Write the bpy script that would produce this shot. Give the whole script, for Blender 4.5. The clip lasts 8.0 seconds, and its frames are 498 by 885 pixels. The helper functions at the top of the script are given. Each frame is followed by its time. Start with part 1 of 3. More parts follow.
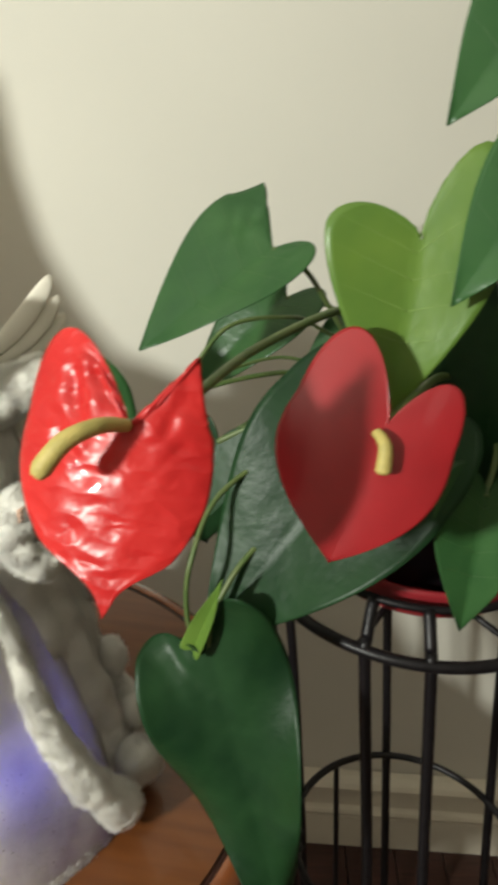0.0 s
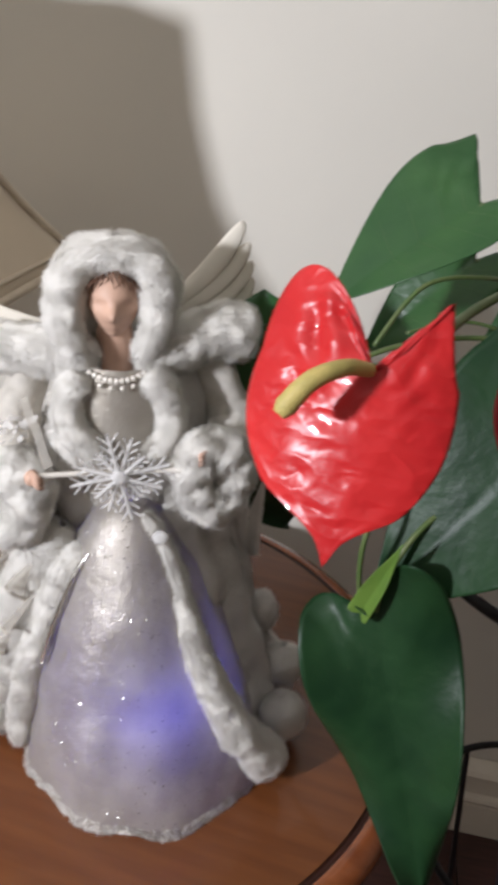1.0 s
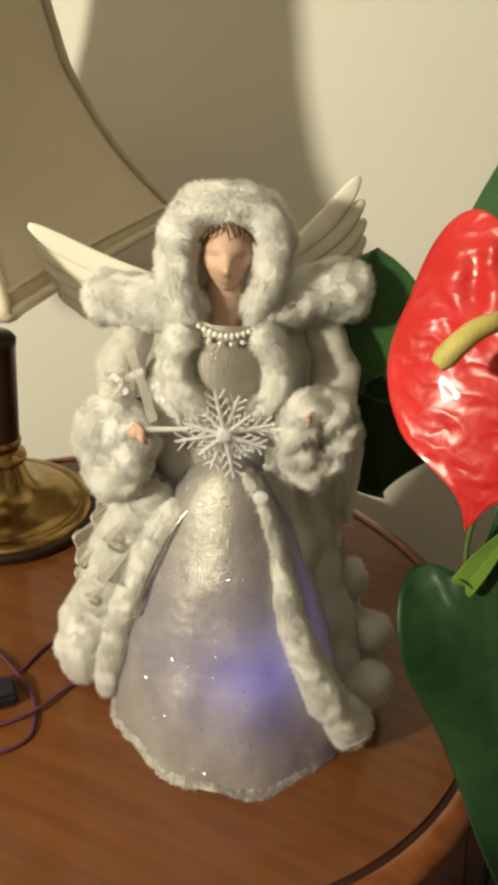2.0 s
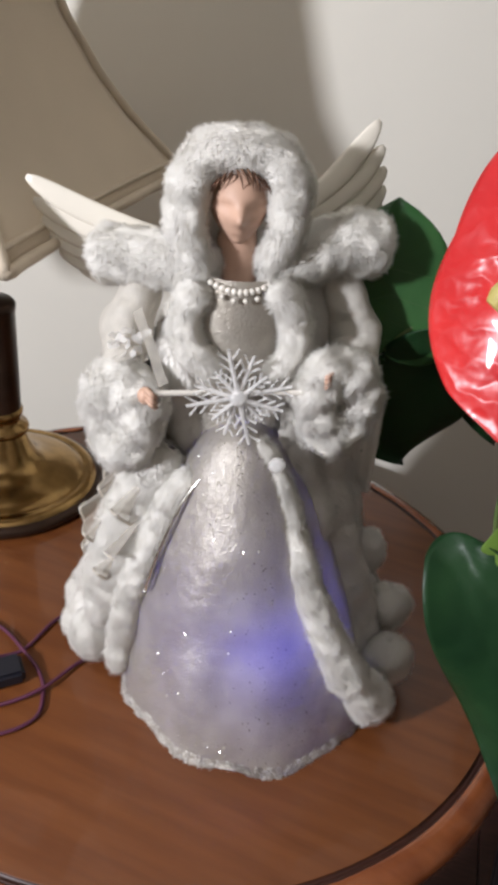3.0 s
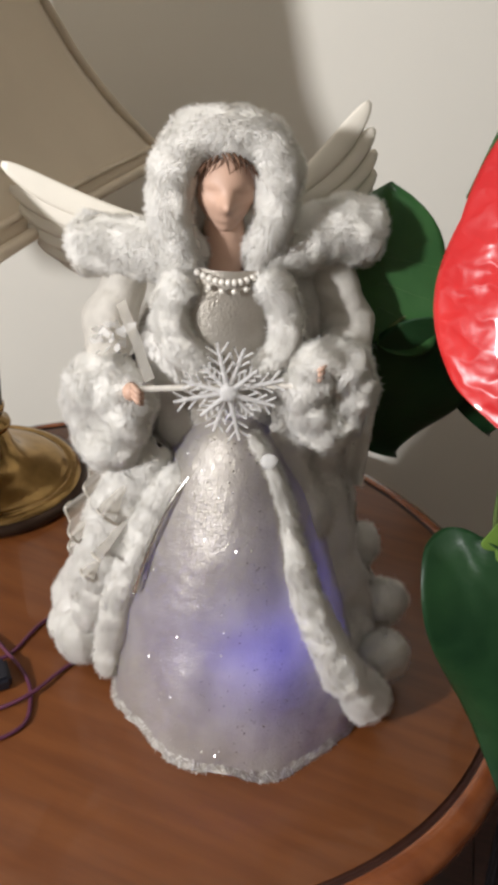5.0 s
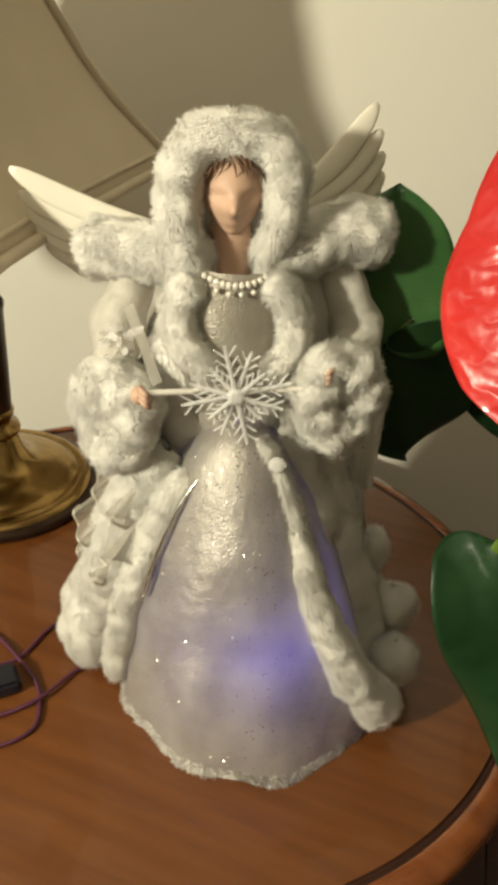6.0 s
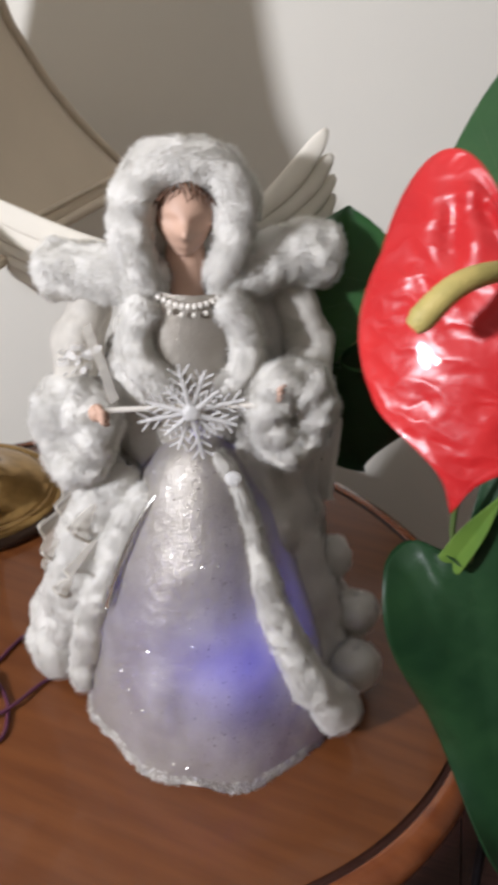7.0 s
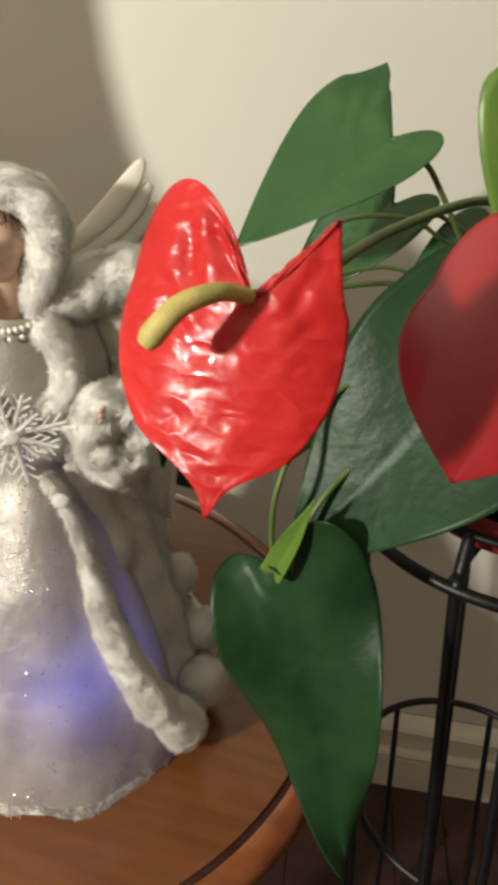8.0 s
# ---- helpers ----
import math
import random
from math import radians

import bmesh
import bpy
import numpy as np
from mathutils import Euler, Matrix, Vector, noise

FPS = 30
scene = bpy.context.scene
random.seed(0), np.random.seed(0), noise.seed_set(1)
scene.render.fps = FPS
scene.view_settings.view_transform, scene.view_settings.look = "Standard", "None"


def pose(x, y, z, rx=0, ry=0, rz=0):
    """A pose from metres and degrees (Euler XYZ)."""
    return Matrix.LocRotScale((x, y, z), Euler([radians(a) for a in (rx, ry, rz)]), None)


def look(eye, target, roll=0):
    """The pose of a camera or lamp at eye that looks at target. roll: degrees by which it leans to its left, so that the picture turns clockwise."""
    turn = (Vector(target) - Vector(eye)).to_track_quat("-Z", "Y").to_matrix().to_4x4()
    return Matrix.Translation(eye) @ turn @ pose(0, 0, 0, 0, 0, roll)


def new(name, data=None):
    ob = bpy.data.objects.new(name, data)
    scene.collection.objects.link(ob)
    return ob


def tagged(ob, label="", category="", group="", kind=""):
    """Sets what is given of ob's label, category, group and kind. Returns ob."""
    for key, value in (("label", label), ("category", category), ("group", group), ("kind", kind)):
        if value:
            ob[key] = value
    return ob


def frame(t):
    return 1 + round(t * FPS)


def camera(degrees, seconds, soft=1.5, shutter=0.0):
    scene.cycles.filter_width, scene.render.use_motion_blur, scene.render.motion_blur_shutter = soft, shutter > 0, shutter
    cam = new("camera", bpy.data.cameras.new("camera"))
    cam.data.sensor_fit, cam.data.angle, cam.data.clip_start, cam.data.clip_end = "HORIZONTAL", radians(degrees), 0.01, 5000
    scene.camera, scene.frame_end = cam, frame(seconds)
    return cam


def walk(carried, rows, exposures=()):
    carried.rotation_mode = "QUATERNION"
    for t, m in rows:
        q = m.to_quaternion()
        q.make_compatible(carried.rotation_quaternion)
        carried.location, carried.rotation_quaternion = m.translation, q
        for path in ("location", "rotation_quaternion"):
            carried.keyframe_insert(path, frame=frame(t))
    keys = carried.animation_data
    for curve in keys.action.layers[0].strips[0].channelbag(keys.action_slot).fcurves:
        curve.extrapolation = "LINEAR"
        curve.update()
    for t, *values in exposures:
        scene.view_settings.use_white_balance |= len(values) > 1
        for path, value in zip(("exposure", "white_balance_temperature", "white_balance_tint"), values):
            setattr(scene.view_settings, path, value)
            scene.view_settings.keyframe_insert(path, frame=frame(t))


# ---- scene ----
cam = camera(36.0, 8.0, soft=4.4, shutter=0.45)
PATH = [
    (0, (-0.031, -0.129, 1.155), (0.02, 1.703, 0.354), 4.1),
    (0.5, (-0.057, -0.127, 1.147), (-0.148, 1.68, 0.294), 5.0),
    (1, (-0.082, -0.125, 1.137), (-0.312, 1.649, 0.243), 5.4),
    (1.5, (-0.103, -0.127, 1.128), (-0.428, 1.611, 0.194), 5.6),
    (2, (-0.115, -0.125, 1.121), (-0.482, 1.585, 0.15), 5.8),
    (3.5, (-0.133, -0.092, 1.093), (-0.481, 1.572, 0.04), 5.0),
    (4, (-0.136, -0.086, 1.092), (-0.462, 1.576, 0.028), 5.1),
    (4.5, (-0.137, -0.088, 1.094), (-0.445, 1.581, 0.037), 5.2),
    (6, (-0.135, -0.085, 1.093), (-0.478, 1.584, 0.046), 4.4),
    (6.5, (-0.134, -0.086, 1.096), (-0.49, 1.583, 0.052), 4.3),
    (7, (-0.112, -0.091, 1.107), (-0.428, 1.595, 0.078), 4.3),
    (7.5, (-0.078, -0.099, 1.117), (-0.255, 1.645, 0.153), 5.5),
    (8, (-0.057, -0.096, 1.114), (-0.134, 1.661, 0.163), 6.3),
]
WARM, COOL, START, END = (6850, 4), (5320, 20), (5800, 5), (6100, 10)
EXPOSURES = [(t, stops, *tone) for t, stops, tone in (
    (0.0, 0.20, START), (0.1, 0.20, START), (0.2, 0.18, COOL), (0.6, 0.10, COOL), (1.2, 0.0, COOL), (1.35, 0.0, WARM), (2.2, 0.0, WARM), (3.1, 0.0, COOL),
    (3.3, 0.0, COOL), (3.5, 0.0, WARM), (4.3, 0.0, WARM), (4.4, 0.0, COOL), (4.8, 0.0, COOL), (5.6, 0.0, WARM), (6.4, 0.0, WARM), (6.5, 0.0, COOL),
    (7.35, 0.0, COOL), (7.65, 0.08, END), (8.0, 0.15, END))]
walk(cam, [(t, look(eye, target, roll)) for t, eye, target, roll in PATH], EXPOSURES)


# ---- light ----
world = bpy.data.worlds.new("room_air")
scene.world = world
world.use_nodes = True
world.node_tree.nodes["Background"].inputs[0].default_value = (1.0, 0.86, 0.68, 1)
world.node_tree.nodes["Background"].inputs[1].default_value = 0.010


def room_lamp(name, place, watts, radius, colour):
    data = bpy.data.lights.new(name, "POINT")
    data.energy, data.shadow_soft_size, data.color = watts, radius, colour
    ob = new(name, data)
    ob.location = place
    return ob


room_lamp("room_lamp_light", (-1.0, -0.74, 1.30), 97.0, 0.050, (1.0, 0.93, 0.765))
room_lamp("doll_bulb_light", (-0.198, 0.322, 0.672), 0.095, 0.022, (0.16, 0.14, 1.0))
# weak fill from high in front, added to lift the shadows; no real fixture
room_lamp("front_fill_light", (0.15, -1.5, 2.0), 0.8, 0.12, (1.0, 0.93, 0.77))


# ---- materials ----
def material(name, colour, rough=0.6, metal=0.0, vary=0.15, scale=40.0, bump=0.1, bump_scale=200.0, sheen=0.0, coat=0.0,
             second=None, through_light=0.0, stretch=(1, 1, 1), island=0.0):
    m = bpy.data.materials.new(name)
    m.use_nodes = True
    nt = m.node_tree
    b = nt.nodes["Principled BSDF"]
    b.inputs["Roughness"].default_value = rough
    b.inputs["Metallic"].default_value = metal
    b.inputs["Sheen Weight"].default_value = sheen
    b.inputs["Coat Weight"].default_value = coat
    b.inputs["Transmission Weight"].default_value = through_light
    tc = nt.nodes.new("ShaderNodeTexCoord")
    mp = nt.nodes.new("ShaderNodeMapping")
    mp.inputs["Scale"].default_value = stretch
    nt.links.new(tc.outputs["Object"], mp.inputs["Vector"])
    n1 = nt.nodes.new("ShaderNodeTexNoise")
    n1.inputs["Scale"].default_value = scale
    n1.inputs["Detail"].default_value = 5
    nt.links.new(mp.outputs["Vector"], n1.inputs["Vector"])
    mix = nt.nodes.new("ShaderNodeMix")
    mix.data_type = "RGBA"
    other = second or tuple(c * (1 - vary) for c in colour)
    mix.inputs["A"].default_value = (*colour, 1)
    mix.inputs["B"].default_value = (*other, 1)
    ramp = nt.nodes.new("ShaderNodeMapRange")
    ramp.inputs["From Min"].default_value, ramp.inputs["From Max"].default_value = 0.35, 0.65
    nt.links.new(n1.outputs["Fac"], ramp.inputs["Value"])
    nt.links.new(ramp.outputs["Result"], mix.inputs["Factor"])
    nt.links.new(mix.outputs["Result"], b.inputs["Base Color"])
    n2 = nt.nodes.new("ShaderNodeTexNoise")
    n2.inputs["Scale"].default_value = bump_scale
    n2.inputs["Detail"].default_value = 4
    nt.links.new(mp.outputs["Vector"], n2.inputs["Vector"])
    bp = nt.nodes.new("ShaderNodeBump")
    bp.inputs["Strength"].default_value = bump
    bp.inputs["Distance"].default_value = 0.002
    nt.links.new(n2.outputs["Fac"], bp.inputs["Height"])
    nt.links.new(bp.outputs["Normal"], b.inputs["Normal"])
    return m


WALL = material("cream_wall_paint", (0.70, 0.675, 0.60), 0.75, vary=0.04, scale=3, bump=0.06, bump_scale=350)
# unseen walls: toned darker than the back wall to hold down bounced fill
FARWALL = material("bounce_cut_wall_tan", (0.42, 0.36, 0.29), 0.8, vary=0.05, scale=3, bump=0.06, bump_scale=350)
CEIL = material("ceiling_paint", (0.80, 0.77, 0.70), 0.85, vary=0.03, scale=3, bump=0.05)
BASE = material("baseboard_paint", (0.74, 0.69, 0.58), 0.45, vary=0.08, scale=12, bump=0.05)
FLOORW = material("dark_floor_wood", (0.055, 0.022, 0.017), 0.35, vary=0.45, scale=14, bump=0.08, stretch=(1, 14, 1), coat=0.2)
JOINT = material("floor_joint", (0.02, 0.012, 0.01), 0.8)
RUG = material("grey_rug_pile", (0.13, 0.118, 0.10), 0.95, vary=0.4, scale=260, bump=0.6, bump_scale=500, sheen=0.2)
TABLEW = material("honey_table_wood", (0.165, 0.055, 0.013), 0.38, second=(0.125, 0.039, 0.0095), scale=9, bump=0.03, bump_scale=60, stretch=(1, 9, 9), coat=0.25)
RIMW = material("table_edge_wood", (0.27, 0.085, 0.026), 0.25, second=(0.19, 0.055, 0.017), scale=9, bump=0.03, bump_scale=60, stretch=(2, 6, 6), coat=0.5)
GROOVE = material("table_groove_stain", (0.045, 0.014, 0.008), 0.45, vary=0.3)
BRASS = material("antique_brass", (0.42, 0.27, 0.10), 0.22, 1.0, vary=0.25, scale=60, bump=0.02)
BRONZE = material("dark_bronze", (0.060, 0.036, 0.024), 0.28, 0.7, vary=0.3, scale=40, bump=0.03)
SHADE = material("beige_shade_fabric", (0.62, 0.52, 0.38), 0.85, vary=0.08, scale=8, bump=0.25, bump_scale=900, sheen=0.2)
PIPING = material("beige_shade_piping", (0.62, 0.53, 0.40), 0.8, vary=0.1, bump=0.3, bump_scale=900)
IRON = material("black_iron", (0.012, 0.010, 0.012), 0.42, 0.3, vary=0.4, scale=90, bump=0.15, bump_scale=300)
POT = material("black_pot_plastic", (0.012, 0.012, 0.018), 0.4, vary=0.2, bump=0.03)
SAUCER = material("red_pot_plastic", (0.32, 0.022, 0.03), 0.4, vary=0.15, bump=0.03)
SOIL = material("potting_soil", (0.035, 0.024, 0.016), 0.95, vary=0.6, scale=120, bump=1.0, bump_scale=180)
CORD = material("dark_cord_rubber", (0.095, 0.022, 0.055), 0.5, vary=0.2, bump=0.03)
PLUG = material("black_plug_plastic", (0.013, 0.013, 0.02), 0.45, vary=0.2, bump=0.05)
FUR = material("white_plush_fur", (0.97, 0.95, 0.90), 0.9, vary=0.07, scale=90, bump=0.35, bump_scale=420, sheen=0.5)
COAT = material("white_felt_coat", (0.88, 0.85, 0.79), 0.85, vary=0.12, scale=30, bump=0.3, bump_scale=500, sheen=0.4)
LACE = material("white_sheer_lace", (0.80, 0.76, 0.68), 0.6, vary=0.15, scale=120, bump=0.5, bump_scale=700)
WINGM = material("ivory_wing_plastic", (0.82, 0.77, 0.66), 0.5, vary=0.06, scale=20, bump=0.12, bump_scale=120)
SKIN = material("painted_resin_skin", (0.60, 0.39, 0.28), 0.55, vary=0.12, scale=60, bump=0.02)
HAIR = material("brown_resin_hair", (0.17, 0.085, 0.045), 0.5, vary=0.5, scale=240, bump=0.5, bump_scale=300)
SPARK = material("silver_brocade_satin", (0.60, 0.56, 0.49), 0.36, 0.45, second=(0.44, 0.40, 0.33), scale=30, bump=0.45, bump_scale=650, sheen=0.2, coat=0.2)
CRYSTAL = material("clear_acrylic", (0.97, 0.96, 0.94), 0.08, 0.0, vary=0.02, bump=0.0, through_light=0.2)
CRYSTAL.node_tree.nodes["Principled BSDF"].inputs["IOR"].default_value = 1.25
GLITTER = material("silver_glitter", (0.85, 0.83, 0.78), 0.25, 1.0, vary=0.05, bump=0.0)
BEAD = material("pearl_bead", (0.80, 0.76, 0.68), 0.2, 0.1, vary=0.05, bump=0.0, coat=0.6)
LEAFD = material("dark_leaf", (0.017, 0.050, 0.016), 0.40, second=(0.009, 0.030, 0.011), scale=16, bump=0.9, bump_scale=34, coat=0.0)
LEAFM = material("mid_leaf", (0.044, 0.112, 0.032), 0.30, second=(0.026, 0.076, 0.024), scale=16, bump=0.9, bump_scale=34, coat=0.15)
LEAFL = material("young_leaf", (0.165, 0.27, 0.042), 0.36, second=(0.115, 0.215, 0.034), scale=22, bump=0.2, bump_scale=90, coat=0.1)
VEIN = material("leaf_vein", (0.060, 0.125, 0.035), 0.45, vary=0.2, scale=60, bump=0.05)
VEINL = material("pale_leaf_vein", (0.24, 0.36, 0.08), 0.45, vary=0.2, scale=60, bump=0.05)
STEM = material("leaf_stalk", (0.075, 0.125, 0.03), 0.45, second=(0.11, 0.14, 0.045), scale=60, bump=0.1)
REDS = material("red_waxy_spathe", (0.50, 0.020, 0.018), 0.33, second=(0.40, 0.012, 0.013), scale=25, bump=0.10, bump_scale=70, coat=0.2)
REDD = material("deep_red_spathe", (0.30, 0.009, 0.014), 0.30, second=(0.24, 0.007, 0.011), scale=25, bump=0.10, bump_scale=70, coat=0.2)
SPADIX = material("yellow_spadix", (0.50, 0.40, 0.12), 0.55, second=(0.38, 0.32, 0.09), scale=120, bump=0.25, bump_scale=900)


def vein_net(waxy, size, height):
    """A puckered net of veins: cells between raised lines, bent by noise."""
    nt = waxy.node_tree
    tc = nt.nodes.new("ShaderNodeTexCoord")
    warp = nt.nodes.new("ShaderNodeTexNoise")
    warp.inputs["Scale"].default_value = size * 0.6
    blend = nt.nodes.new("ShaderNodeMix")
    blend.data_type, blend.blend_type = "RGBA", "LINEAR_LIGHT"
    blend.inputs["Factor"].default_value = 0.006
    stretch = nt.nodes.new("ShaderNodeMapping")
    stretch.inputs["Scale"].default_value = (0.55, 1.25, 0.3)
    stretch.inputs["Rotation"].default_value = (0, 0, 0.5)
    cells = nt.nodes.new("ShaderNodeTexVoronoi")
    cells.feature = "SMOOTH_F1"
    cells.inputs["Scale"].default_value = size
    cells.inputs["Smoothness"].default_value = 0.35
    relief = nt.nodes.new("ShaderNodeBump")
    relief.inputs["Strength"].default_value = 0.9
    relief.inputs["Distance"].default_value = height
    nt.links.new(tc.outputs["Object"], warp.inputs["Vector"])
    nt.links.new(tc.outputs["Object"], blend.inputs["A"])
    nt.links.new(warp.outputs["Color"], blend.inputs["B"])
    nt.links.new(blend.outputs["Result"], stretch.inputs["Vector"])
    nt.links.new(stretch.outputs["Vector"], cells.inputs["Vector"])
    nt.links.new(cells.outputs["Distance"], relief.inputs["Height"])
    base = nt.nodes["Principled BSDF"].inputs["Normal"]
    nt.links.new(base.links[0].from_socket, relief.inputs["Normal"])
    nt.links.new(relief.outputs["Normal"], base)


vein_net(REDS, 110.0, 0.0019)
REDS.node_tree.nodes["Principled BSDF"].inputs["Specular IOR Level"].default_value = 0.38


def let_light_through(cloth, share, colour):
    """Thin cloth or pile: part of the light passes and comes out diffused."""
    nt = cloth.node_tree
    thin = nt.nodes.new("ShaderNodeBsdfTranslucent")
    thin.inputs["Color"].default_value = (*colour, 1)
    blend = nt.nodes.new("ShaderNodeMixShader")
    blend.inputs[0].default_value = share
    nt.links.new(nt.nodes["Principled BSDF"].outputs[0], blend.inputs[1])
    nt.links.new(thin.outputs[0], blend.inputs[2])
    nt.links.new(blend.outputs[0], nt.nodes["Material Output"].inputs["Surface"])


TULLE = material("sheer_tulle", (0.82, 0.78, 0.70), 0.6, vary=0.1, scale=120, bump=0.3, bump_scale=900)
let_light_through(TULLE, 0.5, (0.9, 0.87, 0.8))


def open_weave(cloth, share):
    """A net: between its threads one looks straight through."""
    nt = cloth.node_tree
    last = nt.nodes["Material Output"].inputs["Surface"]
    shader = last.links[0].from_socket
    clear = nt.nodes.new("ShaderNodeBsdfTransparent")
    blend = nt.nodes.new("ShaderNodeMixShader")
    blend.inputs[0].default_value = share
    nt.links.new(shader, blend.inputs[1])
    nt.links.new(clear.outputs[0], blend.inputs[2])
    nt.links.new(blend.outputs[0], last)


open_weave(TULLE, 0.5)
open_weave(CRYSTAL, 0.45)
for green in (LEAFD, LEAFM):
    green.node_tree.nodes["Principled BSDF"].inputs["Specular IOR Level"].default_value = 0.22
let_light_through(SPARK, 0.28, (0.75, 0.72, 0.68))
let_light_through(FUR, 0.42, (0.97, 0.95, 0.90))
let_light_through(LACE, 0.35, (0.85, 0.82, 0.76))
let_light_through(LEAFL, 0.25, (0.25, 0.42, 0.05))


# ---- mesh helpers ----
def grid(bm, fn, nu, nv, mat=0, wrap_u=False, wrap_v=False, smooth=True):
    """A surface fn(u, v), both 0 to 1, as quads."""
    cols = nu if wrap_u else nu + 1
    rows = nv if wrap_v else nv + 1
    vs = [[bm.verts.new(fn(i / nu, j / nv)) for j in range(rows)] for i in range(cols)]
    for i in range(nu):
        for j in range(nv):
            a, b = vs[i][j], vs[(i + 1) % cols][j]
            c, d = vs[(i + 1) % cols][(j + 1) % rows], vs[i][(j + 1) % rows]
            f = bm.faces.new((a, b, c, d))
            f.material_index, f.smooth = mat, smooth
    return vs


def spline(points, s, closed=False):
    """A smooth curve through the points, s from 0 to 1."""
    pts = points
    n = len(pts) if closed else len(pts) - 1
    x = min(max(s, 0), 0.99999) * n
    i = int(x)
    f = x - i
    if closed:
        p0, p1, p2, p3 = (pts[k % n] for k in (i - 1, i, i + 1, i + 2))
    else:
        p0, p1, p2, p3 = pts[max(i - 1, 0)], pts[i], pts[i + 1], pts[min(i + 2, n)]
    return 0.5 * (2 * p1 + (p2 - p0) * f + (2 * p0 - 5 * p1 + 4 * p2 - p3) * f * f + (3 * p1 - p0 - 3 * p2 + p3) * f ** 3)


SKEW = Euler((0.7, 0.5, 0.9)).to_matrix()


def tube(bm, points, radius, mat=0, steps=24, sides=10, closed=False, flat=1.0, rough=0.0, grain=60.0):
    """A round rod along a smooth curve; radius a number or a function of s; its ends are closed."""
    r = radius if callable(radius) else (lambda s: radius)
    pts = [Vector(p) for p in points]
    count = steps if closed else steps + 1
    line = [spline(pts, i / steps, closed) for i in range(count)]
    rings = []
    x = None
    for i, p in enumerate(line):
        if closed:
            t = line[(i + 1) % count] - line[i - 1]
        else:
            t = line[min(i + 1, steps)] - line[max(i - 1, 0)]
        t.normalize()
        if x is None:
            x = t.cross(Vector((0.13, 0.21, 1)))
            if x.length < 0.2:
                x = t.cross(Vector((1, 0, 0)))
        x = (x - t * x.dot(t)).normalized()
        y = x.cross(t)
        ring = []
        for k in range(sides):
            a = 2 * math.pi * k / sides
            d = (x * math.cos(a) + y * math.sin(a) * flat) * r(i / steps)
            if rough:
                q = SKEW @ (p + d) * grain
                d = d * (1 + rough * (noise.noise(q) + 0.3 * noise.noise(q * 2.3)))
            ring.append(bm.verts.new(p + d))
        rings.append(ring)
    for i in range(steps):
        for k in range(sides):
            j = (i + 1) % count
            f = bm.faces.new((rings[i][k], rings[j][k], rings[j][(k + 1) % sides], rings[i][(k + 1) % sides]))
            f.material_index, f.smooth = mat, True
    if not closed:
        for end in (rings[0][::-1], rings[-1]):
            f = bm.faces.new(end)
            f.material_index = mat
    return rings


def ball(bm, centre, radii, mat=0, nu=20, nv=14, rough=0.0, grain=60.0):
    c, rr = Vector(centre), Vector(radii if not isinstance(radii, (int, float)) else (radii,) * 3)

    def fn(u, v):
        a, b = -u * 2 * math.pi, (0.02 + 0.96 * v) * math.pi
        d = Vector((math.cos(a) * math.sin(b) * rr.x, math.sin(a) * math.sin(b) * rr.y, math.cos(b) * rr.z))
        q = c + d
        if rough:
            q += d * rough * (noise.noise(q * grain) + 0.5 * noise.noise(q * grain * 2.3))
        return q

    vs = grid(bm, fn, nu, nv, mat, True)
    for j, flip in ((0, False), (nv, True)):
        loop = [vs[i][j] for i in range(nu)]
        f = bm.faces.new(loop[::-1] if flip else loop)
        f.material_index, f.smooth = mat, True


def lathe(bm, profile, mat=0, sides=48, centre=(0, 0, 0)):
    """A turned shape: profile rows (radius, height), swept once round."""
    c = Vector(centre)
    n = len(profile) - 1

    def fn(u, v):
        r, z = profile[round(v * n)]
        return c + Vector((math.cos(u * 2 * math.pi) * r, math.sin(u * 2 * math.pi) * r, z))

    grid(bm, fn, sides, n, mat, True)


def box(bm, lo, hi, mat=0, bevel=0.0):
    made = bmesh.ops.create_cube(bm, size=1.0)["verts"]
    lo, hi = Vector(lo), Vector(hi)
    for v in made:
        v.co = Vector([(lo[k] + hi[k]) / 2 + v.co[k] * (hi[k] - lo[k]) for k in range(3)])
    faces = {f for v in made for f in v.link_faces}
    for f in faces:
        f.material_index = mat
    if bevel:
        edges = list({e for v in made for e in v.link_edges})
        bmesh.ops.bevel(bm, geom=edges, offset=bevel, segments=2, affect="EDGES", material=mat)


def part(name, bm, mats, parent=None, label=""):
    """Links a bmesh as one mesh object, under a thing or a part where one is given."""
    bmesh.ops.recalc_face_normals(bm, faces=bm.faces)
    me = bpy.data.meshes.new(name)
    bm.to_mesh(me)
    bm.free()
    for m in mats if isinstance(mats, (list, tuple)) else [mats]:
        me.materials.append(m)
    ob = new(name, me)
    if parent:
        ob.parent = parent
    if label:
        ob["label"] = label
    return ob


# ---- the room ----
WALL_TURN = -1.5
ROOM = pose(0.25, 0.825, 0, 0, 0, WALL_TURN)   # x along the back wall, y into it


def slab(name, lo, hi, mat, m=None, label="", category=""):
    bm = bmesh.new()
    box(bm, lo, hi)
    ob = part(name, bm, mat)
    if m is not None:
        ob.matrix_basis = m
    return tagged(ob, label, category, kind="structure")


